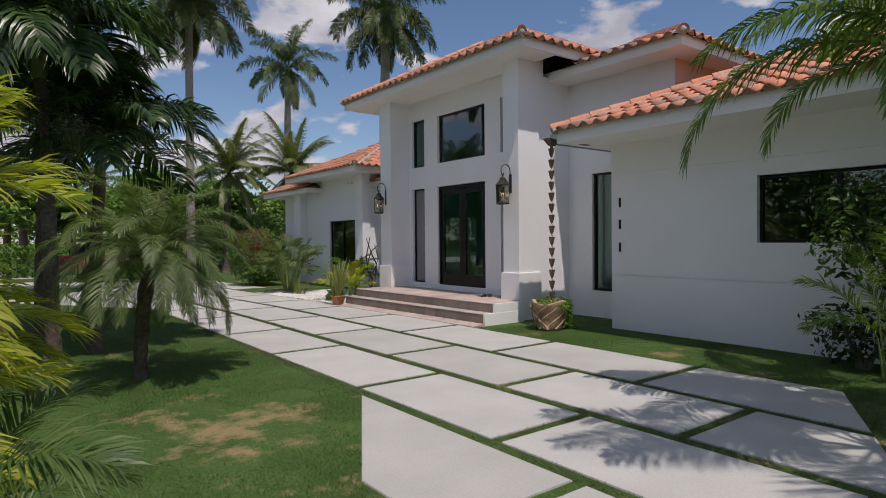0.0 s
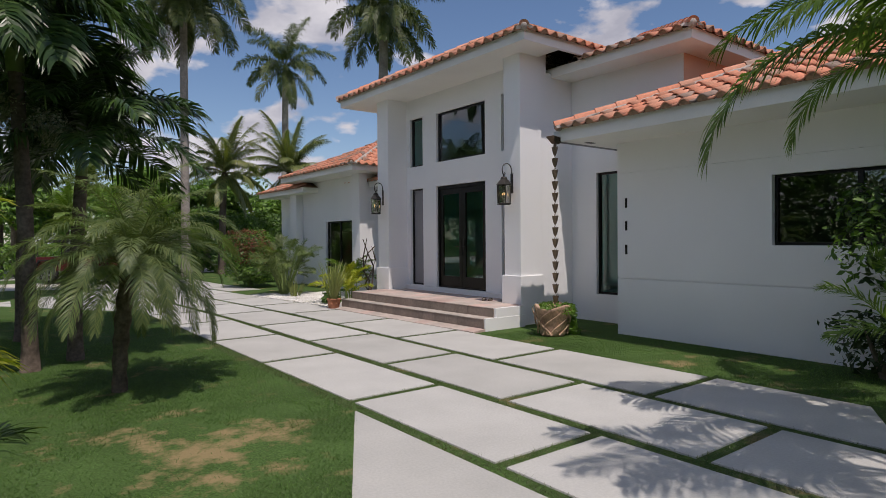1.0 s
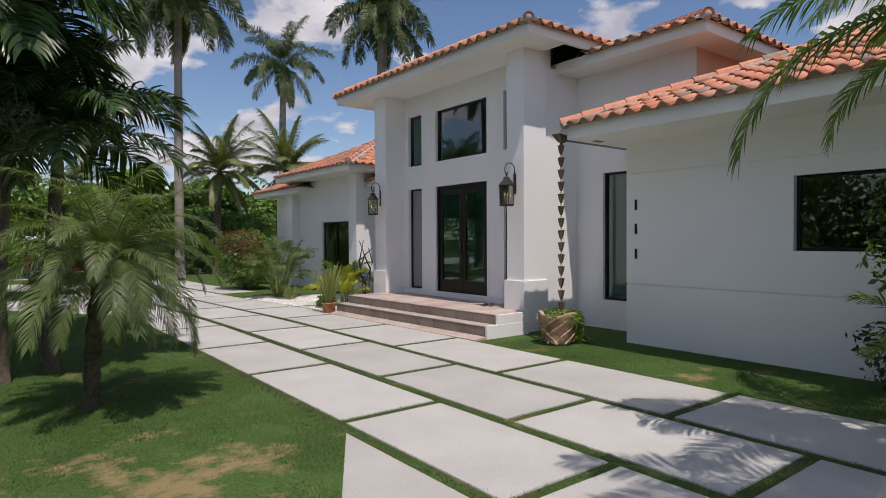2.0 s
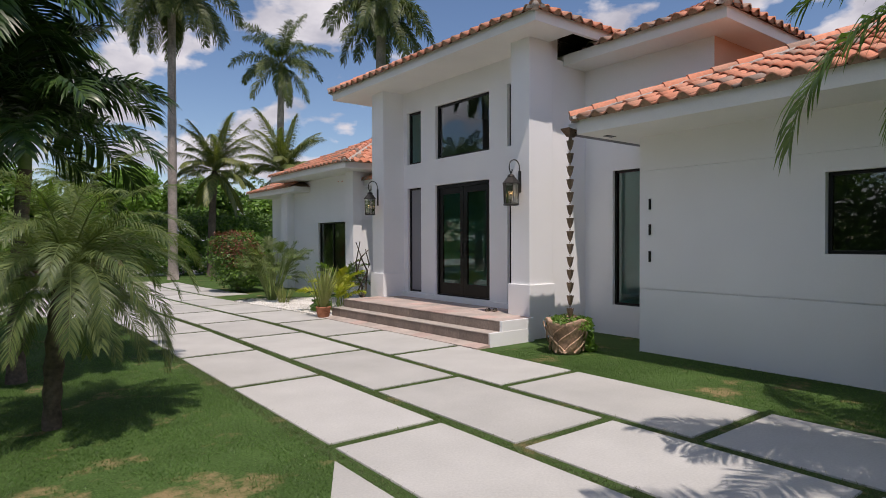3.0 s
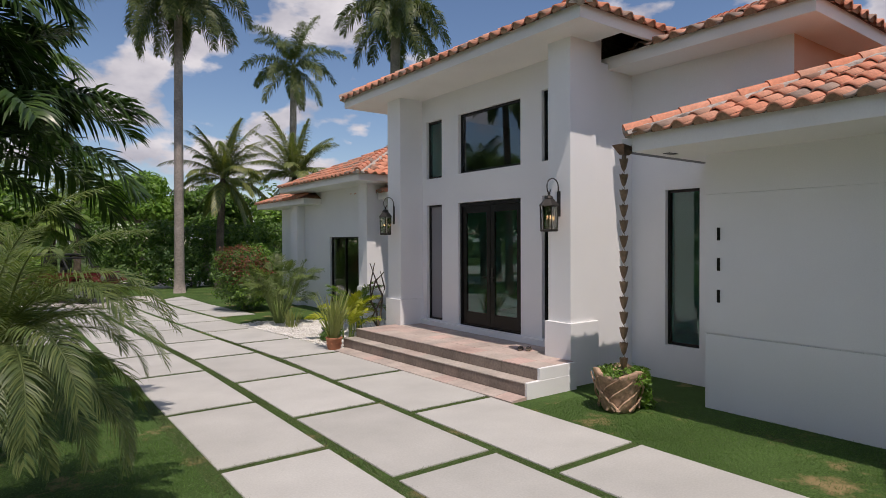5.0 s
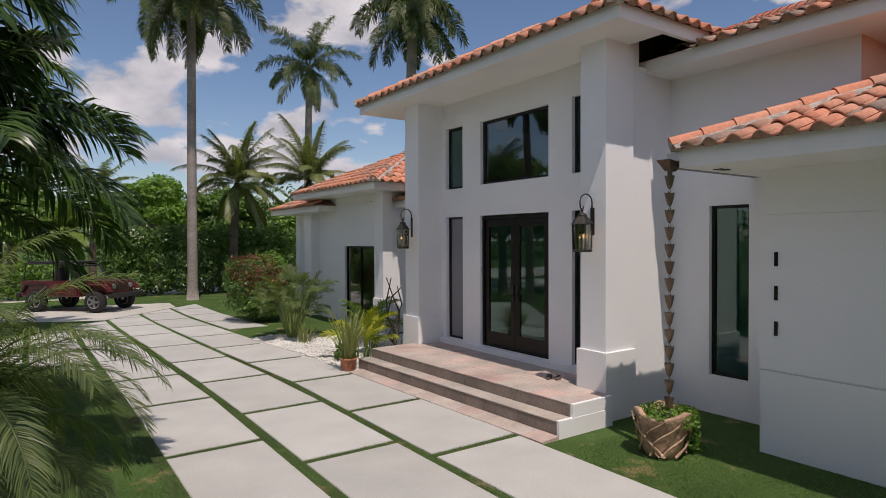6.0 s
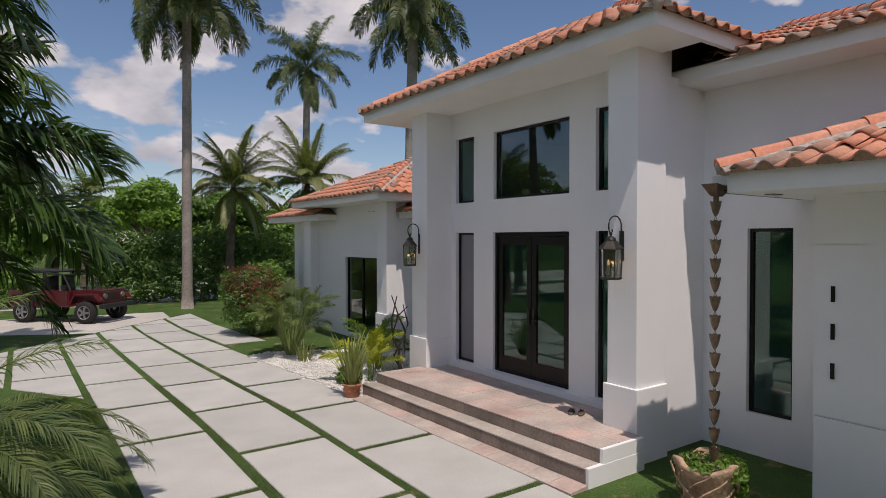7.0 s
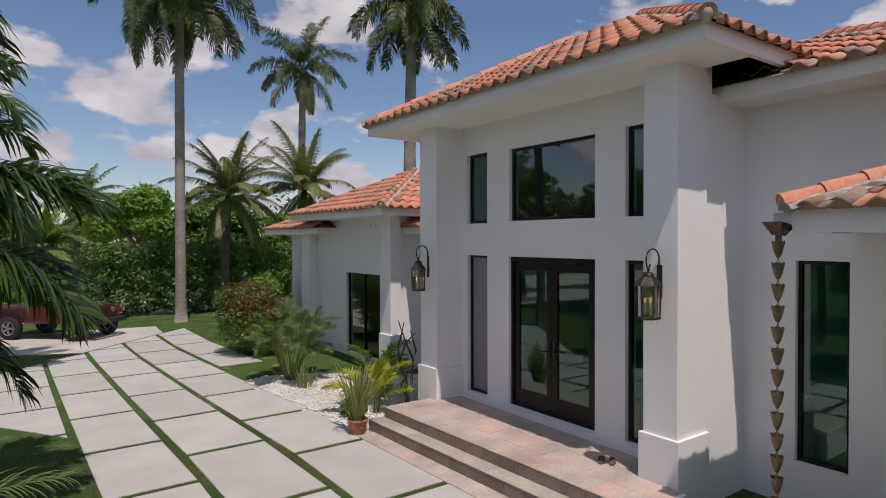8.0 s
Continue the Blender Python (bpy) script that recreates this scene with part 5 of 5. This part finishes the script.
for k in range(4):
    a = k * 1.6
    pts = [(0.05 * math.cos(a), 0.05 * math.sin(a), 0)]
    for q in range(1, 6):
        pts.append((0.08 * q * 0.5 * math.cos(a + q) + r.uniform(-0.08, 0.08), 0.08 * q * 0.6 * math.sin(a + q) + r.uniform(-0.08, 0.08), q * r.uniform(0.24, 0.36)))
    part("branch", tube(bmesh.new(), pts, [0.026, 0.03, 0.024, 0.022, 0.018, 0.01], 6), BROWN_TRUNK, cactus, smooth=True)


def hedge(label, pts, height, depth, n, size, mats, seed):
    t = thing("hedge", label, "hedge", (0, 0, 0))
    clumps = []
    r = random.Random(seed)
    for (xa, ya), (xb, yb) in zip(pts, pts[1:]):
        d = math.hypot(xb - xa, yb - ya)
        for k in range(max(1, int(d / 0.9))):
            s = (k + 0.5) / max(1, int(d / 0.9))
            for z in np.arange(depth * 0.6, height, depth * 0.9):
                clumps.append((xa + (xb - xa) * s + r.uniform(-0.15, 0.15), ya + (yb - ya) * s + r.uniform(-0.15, 0.15), z, 0.75, depth * 0.75, depth * 0.62 * r.uniform(0.85, 1.15)))
    for i, (mat, share) in enumerate(mats):
        part("foliage", leaf_cloud("foliage", clumps, int(n * share), size, mat, seed + i, shell=0.5), mat, t)
    for k in range(len(clumps) // 6):
        c = clumps[k * 6]
        part("stem", tube(bmesh.new(), [(c[0], c[1], -0.05), (c[0] + 0.1, c[1], 0.7), (c[0] + 0.05, c[1], 1.4)], [0.05, 0.04, 0.02], 6), BARK_LIMB, t)
    return t


hedge("clipped dark green hedge along the road", [(5.0, 34.0), (9.0, 33.6), (13.0, 33.0), (17.0, 31.5)], 3.1, 1.1, 26000, 0.10, ((LEAF_HEDGE, 0.9), (LEAF_BRIGHT, 0.1)), 71)
hedge("loose open hedge along the road", [(0.5, 34.5), (3.4, 34.2)], 1.6, 0.8, 3500, 0.085, ((LEAF_BRIGHT, 0.6), (LEAF_HEDGE, 0.4)), 72)
hedge("dark green boundary hedge behind the drive", [(-14.0, -16.0), (-14.0, 4.0), (-13.0, 14.0)], 4.0, 1.6, 26000, 0.16, ((LEAF_HEDGE, 0.8), (LEAF_BRIGHT, 0.2)), 73)


def tree(label, at, height, crown, n, size, mats, seed, trunk=0.22):
    """A broadleaf tree: tapered trunk, limbs and a crown of leaf clumps."""
    t = thing("tree", label, "tree", at)
    r = random.Random(seed)
    part("trunk", tube(bmesh.new(), [(0, 0, -0.05), (0.05, 0.03, height * 0.3), (0.0, 0.1, height * 0.6)], [trunk * 1.3, trunk, trunk * 0.6], 10), BARK_LIMB, t, smooth=True)
    clumps = []
    for k in range(crown[2]):
        a, e = r.uniform(0, math.tau), r.uniform(-0.45, 1.0)
        q = crown[0] * math.cos(e * 1.3) * r.uniform(0.45, 0.9)
        c = (q * math.cos(a), q * math.sin(a), height * 0.62 + crown[1] * e * 0.75)
        clumps.append((*c, *[crown[0] * r.uniform(0.28, 0.44)] * 2, crown[1] * r.uniform(0.22, 0.36)))
        if k < 7:
            part("limb", tube(bmesh.new(), [(0.02, 0.05, height * 0.4), (c[0] * 0.4, c[1] * 0.4, (height * 0.5 + c[2]) / 2), c], [trunk * 0.5, trunk * 0.3, 0.03], 6), BARK_LIMB, t)
    for i, (mat, share) in enumerate(mats):
        part("crown", leaf_cloud("crown", clumps, int(n * share), size, mat, seed + i, shell=0.4), mat, t)
    return t


tree("round bright green broadleaf tree beyond the hedge", (8.4, 41.5, -0.02), 6.6, (2.7, 2.3, 22), 13000, 0.15, ((LEAF_BRIGHT, 1.0),), 81)
tree("dense green broadleaf tree behind the royal palm", (12.0, 40.5, -0.02), 6.0, (2.9, 2.2, 22), 12000, 0.15, ((LEAF_HEDGE, 0.7), (LEAF_BRIGHT, 0.3)), 82)
tree("bright green broadleaf tree behind the wing", (15.2, 37.0, -0.02), 4.8, (2.8, 1.9, 22), 11000, 0.15, ((LEAF_BRIGHT, 0.7), (LEAF_HEDGE, 0.3)), 83)
tree("dark green broadleaf tree across the lawn", (-5.5, 27.5, -0.02), 7.0, (3.2, 2.8, 24), 10000, 0.17, ((LEAF_HEDGE, 0.8), (LEAF_BRIGHT, 0.2)), 84)
tree("dark green broadleaf tree across the lawn", (-6.6, 22.0, -0.02), 6.4, (2.8, 2.5, 24), 10000, 0.17, ((LEAF_HEDGE, 0.8), (LEAF_BRIGHT, 0.2)), 92)
tree("dark green broadleaf tree across the lawn", (-7.5, 12.0, -0.02), 7.5, (3.0, 3.0, 24), 10000, 0.17, ((LEAF_HEDGE, 0.8), (LEAF_BRIGHT, 0.2)), 85)
tree("bright green broadleaf tree across the lawn", (1.6, 37.0, -0.02), 5.6, (2.6, 2.2, 20), 9000, 0.16, ((LEAF_BRIGHT, 0.5), (LEAF_HEDGE, 0.5)), 86)
tree("dark green broadleaf tree by the boundary hedge", (-12.0, 3.0, -0.02), 8.0, (3.4, 3.0, 24), 9000, 0.2, ((LEAF_HEDGE, 0.8), (LEAF_BRIGHT, 0.2)), 87)
tree("dark green broadleaf tree by the boundary hedge", (-11.0, -6.0, -0.02), 7.5, (3.4, 3.0, 24), 9000, 0.2, ((LEAF_HEDGE, 0.8), (LEAF_BRIGHT, 0.2)), 88)
tree("dark green broadleaf tree beyond the drive", (-1.0, -14.0, -0.02), 8.0, (3.6, 3.2, 24), 9000, 0.2, ((LEAF_HEDGE, 0.8), (LEAF_BRIGHT, 0.2)), 89)


def woods():
    """A far belt of mixed woodland all round."""
    r = random.Random(90)
    clumps = []
    for k in range(240):
        a = k * math.tau / 240 + r.uniform(-0.01, 0.01)
        d = r.uniform(62, 84)
        h = r.uniform(5.0, 9.0)
        for z in (h * 0.25, h * 0.7):
            clumps.append((5 + d * math.cos(a), 12 + d * math.sin(a), z, 2.4, 2.4, h * 0.42))
    return leaf_cloud("woods", clumps, 52000, 0.42, LEAF_HEDGE, 91, shell=0.6)


tagged(new("woods", woods()), "far belt of dark green trees", "woods", kind="stuff")


# ---- parked car ----
def car(at, turn):
    t = thing("car", "maroon boxy off-road car with black top parked on the pale strip", "car", at, turn)
    W = 0.78
    bm = one_box(-1.85, 0.55, -W, W, 0.55, 1.12, bevel=0.05)
    box(bm, 0.5, 1.62, -0.62, 0.62, 0.62, 1.10, bevel=0.06)
    body = part("body", bm, CAR_PAINT, t)
    part("bonnet", one_box(0.5, 1.64, -0.6, 0.6, 1.09, 1.14, bevel=0.025), CAR_PAINT, body)
    part("grille", one_box(1.62, 1.66, -0.58, 0.58, 0.66, 1.08, bevel=0.015), CAR_PAINT, body)
    for k in range(7):
        y = -0.27 + k * 0.09
        part("grille_slot", one_box(1.655, 1.668, y - 0.022, y + 0.022, 0.76, 1.02), BLACK_PLASTIC, body)
    for y in (-0.44, 0.44):
        bm = bmesh.new()
        bmesh.ops.create_cone(bm, cap_ends=True, segments=18, radius1=0.1, radius2=0.09, depth=0.05, matrix=pose(1.67, y, 0.93, 0, 90, 0))
        part("headlight", bm, ALLOY, body, "round clear headlight")
    part("bumper", one_box(1.72, 1.92, -0.82, 0.82, 0.52, 0.68, bevel=0.04), BLACK_PLASTIC, t)
    part("bumper", one_box(-2.05, -1.88, -0.8, 0.8, 0.52, 0.68, bevel=0.04), BLACK_PLASTIC, t)
    for x in (1.18, -1.22):
        for y in (-1, 1):
            bm = bmesh.new()
            pts = [(x - 0.52, y * 0.74, 0.72), (x - 0.36, y * 0.74, 0.98), (x + 0.36, y * 0.74, 0.99), (x + 0.54, y * 0.74, 0.78)]
            for a, b in zip(pts, pts[1:]):
                d = (Vector(b) - Vector(a)).length
                m = Matrix.Translation((Vector(a) + Vector(b)) / 2) @ pose(0, 0, 0, 0, -math.degrees(math.atan2(b[2] - a[2], b[0] - a[0])), 0) @ Matrix.Diagonal((d + 0.03, 0.28, 0.05, 1))
                bmesh.ops.create_cube(bm, size=1.0, matrix=m)
            part("fender", bm, CAR_PAINT if x > 0 else BLACK_PLASTIC, t)
            bm = bmesh.new()
            lathe(bm, [(0.2, -0.11), (0.36, -0.12), (0.385, -0.08), (0.385, 0.08), (0.36, 0.12), (0.2, 0.11)], 28)
            bmesh.ops.transform(bm, matrix=pose(x, y * 0.76, 0.385, 90, 0, 0), verts=bm.verts)
            wheel = part("wheel", bm, RUBBER, t, "black off-road tyre", smooth=True)
            bm = bmesh.new()
            lathe(bm, [(0.05, -0.125), (0.06, -0.105), (0.2, -0.1), (0.22, -0.126), (0.24, -0.12), (0.24, 0.12), (0.22, 0.126), (0.2, 0.1), (0.06, 0.105), (0.05, 0.125)], 24)
            bmesh.ops.transform(bm, matrix=pose(x, y * 0.76, 0.385, 90, 0, 0), verts=bm.verts)
            part("rim", bm, ALLOY, wheel, "silver five-spoke rim")
            for k in range(5):
                a = k * math.tau / 5
                bm = bmesh.new()
                bmesh.ops.create_cube(bm, size=1.0, matrix=pose(x + 0.13 * math.cos(a), y * 0.89, 0.385 + 0.13 * math.sin(a), 0, -math.degrees(a), 0) @ Matrix.Diagonal((0.16, 0.03, 0.07, 1)))
                part("spoke", bm, ALLOY, wheel)
    bm = bmesh.new()
    for y in (-0.68, 0.68):
        tube(bm, [(0.52, y, 1.12), (0.22, y * 0.94, 1.66), (-0.5, y * 0.94, 1.76), (-1.75, y * 0.94, 1.74), (-1.82, y, 1.1)], 0.035, 8)
        tube(bm, [(-0.5, y * 0.94, 1.76), (-0.52, y, 1.1)], 0.035, 8)
    for x, z in ((0.22, 1.66), (-0.5, 1.76), (-1.75, 1.74)):
        tube(bm, [(x, -0.64, z), (x, 0.64, z)], 0.035, 8)
    part("roll_cage", bm, BLACK_PLASTIC, t)
    part("soft_top", one_box(-1.82, 0.2, -0.66, 0.66, 1.76, 1.82, bevel=0.02), BLACK_PLASTIC, t, "black soft top")
    bm = one_box(-0.01, 0.01, -0.6, 0.6, 0.0, 0.56)
    bmesh.ops.transform(bm, matrix=pose(0.5, 0, 1.12, 0, -28, 0), verts=bm.verts)
    part("windscreen", bm, GLASS_CLEAR, t, "clear windscreen")
    for y in (-0.36, 0.36):
        bm = one_box(-0.45, 0.0, y - 0.24, y + 0.24, 0.95, 1.1, bevel=0.04)
        box(bm, -0.55, -0.42, y - 0.24, y + 0.24, 1.0, 1.6, bevel=0.04)
        part("seat", bm, BLACK_PLASTIC, t, "black seat")
    for y in (-0.79, 0.775):
        part("door", one_box(-0.45, 0.48, y - 0.005, y + 0.02, 0.62, 1.13, bevel=0.01), CAR_PAINT, t)
        part("mirror", one_box(0.38, 0.46, y * 1.12 - 0.09, y * 1.12 + 0.09, 1.16, 1.32, bevel=0.02), BLACK_PLASTIC, t)
    return t


car((3.87, 28.7, -0.008), -44)


# ---- small things ----
sandal = thing("sandals", "pair of worn dark brown sandals lying on the porch tiles", "sandals", (8.84, 9.27, 0.404), 35)
for y in (-0.07, 0.07):
    bm = bmesh.new()
    lathe(bm, [(0.045, 0.0), (0.05, 0.006), (0.05, 0.02), (0.04, 0.024)], 16, (0, y, 0), (2.6, 0.95))
    part("sole", bm, BROWN_TRUNK, sandal)
    bm = bmesh.new()
    for s in (-1, 1):
        tube(bm, [(0.09, y, 0.03), (0.05, y + s * 0.022, 0.05), (-0.01, y + s * 0.045, 0.02)], 0.007, 6)
    part("strap", bm, BROWN_TRUNK, sandal)


def grass_blades(n, seed):
    """Short blades on the lawn near the drive and thick in the joints between slabs."""
    rng = np.random.default_rng(seed)
    P = np.column_stack((rng.uniform(-0.5, 9.38, n), rng.uniform(0.3, 16.5, n)))
    keep = np.ones(n, dtype=bool)
    for poly in SLAB_POLYS:
        xs, ys = [p[0] for p in poly], [p[1] for p in poly]
        if max(ys) < 0 or min(ys) > 17:
            continue
        inside = np.ones(n, dtype=bool)
        for k in range(len(poly)):
            (xa, ya), (xb, yb) = poly[k], poly[(k + 1) % len(poly)]
            inside &= (xb - xa) * (P[:, 1] - ya) - (yb - ya) * (P[:, 0] - xa) > -0.004 * math.hypot(xb - xa, yb - ya)
        keep &= ~inside
    keep &= ~((P[:, 0] > 7.41) & (P[:, 1] > 7.75) & (P[:, 1] < 14.0))
    keep &= ~((P[:, 0] > 7.3) & (P[:, 1] > 13.2))
    joint = (P[:, 0] > 3.3) & (P[:, 0] < 7.4)
    patchy = np.sin(P[:, 0] * 2.1 + 0.7) * np.sin(P[:, 1] * 1.7) + rng.normal(size=n) * 0.5 > -0.5
    worn = np.hypot(P[:, 0] - 1.75, P[:, 1] - 5.0) + 0.5 * np.sin(P[:, 0] * 5) * np.sin(P[:, 1] * 4 + 1) < 1.0
    keep &= ~(worn & (rng.random(n) < 0.8))
    keep &= joint | patchy
    P, joint = P[keep], joint[keep]
    n = len(P)
    h = np.where(joint, rng.uniform(0.014, 0.032, n), rng.uniform(0.01, 0.025, n))
    a = rng.uniform(0, 6.283, n)
    w = 0.0035
    ca, sa = np.cos(a) * w, np.sin(a) * w
    z = np.full(n, -0.014)
    lean = np.where(joint, 0.03, 0.02)
    tip = np.column_stack((P[:, 0] + rng.normal(size=n) * lean, P[:, 1] + rng.normal(size=n) * lean, z + h))
    V = np.stack((np.column_stack((P[:, 0] - ca, P[:, 1] - sa, z)), np.column_stack((P[:, 0] + ca, P[:, 1] + sa, z)), tip), 1)
    out = []
    for sel, mat in ((~joint, BLADE), (joint, BLADE_DRY)):
        W = V[sel].reshape(-1, 3)
        out.append(mesh_np("grass", W, [np.arange(len(W)).reshape(-1, 3)], mat))
    return out


lawn_blades, joint_blades = grass_blades(520000, 101)
tagged(new("grass", lawn_blades), "short green grass blades on the lawn", "grass", kind="stuff")
tagged(new("joint_grass", joint_blades), "short worn olive grass between the slabs", "grass", kind="stuff")
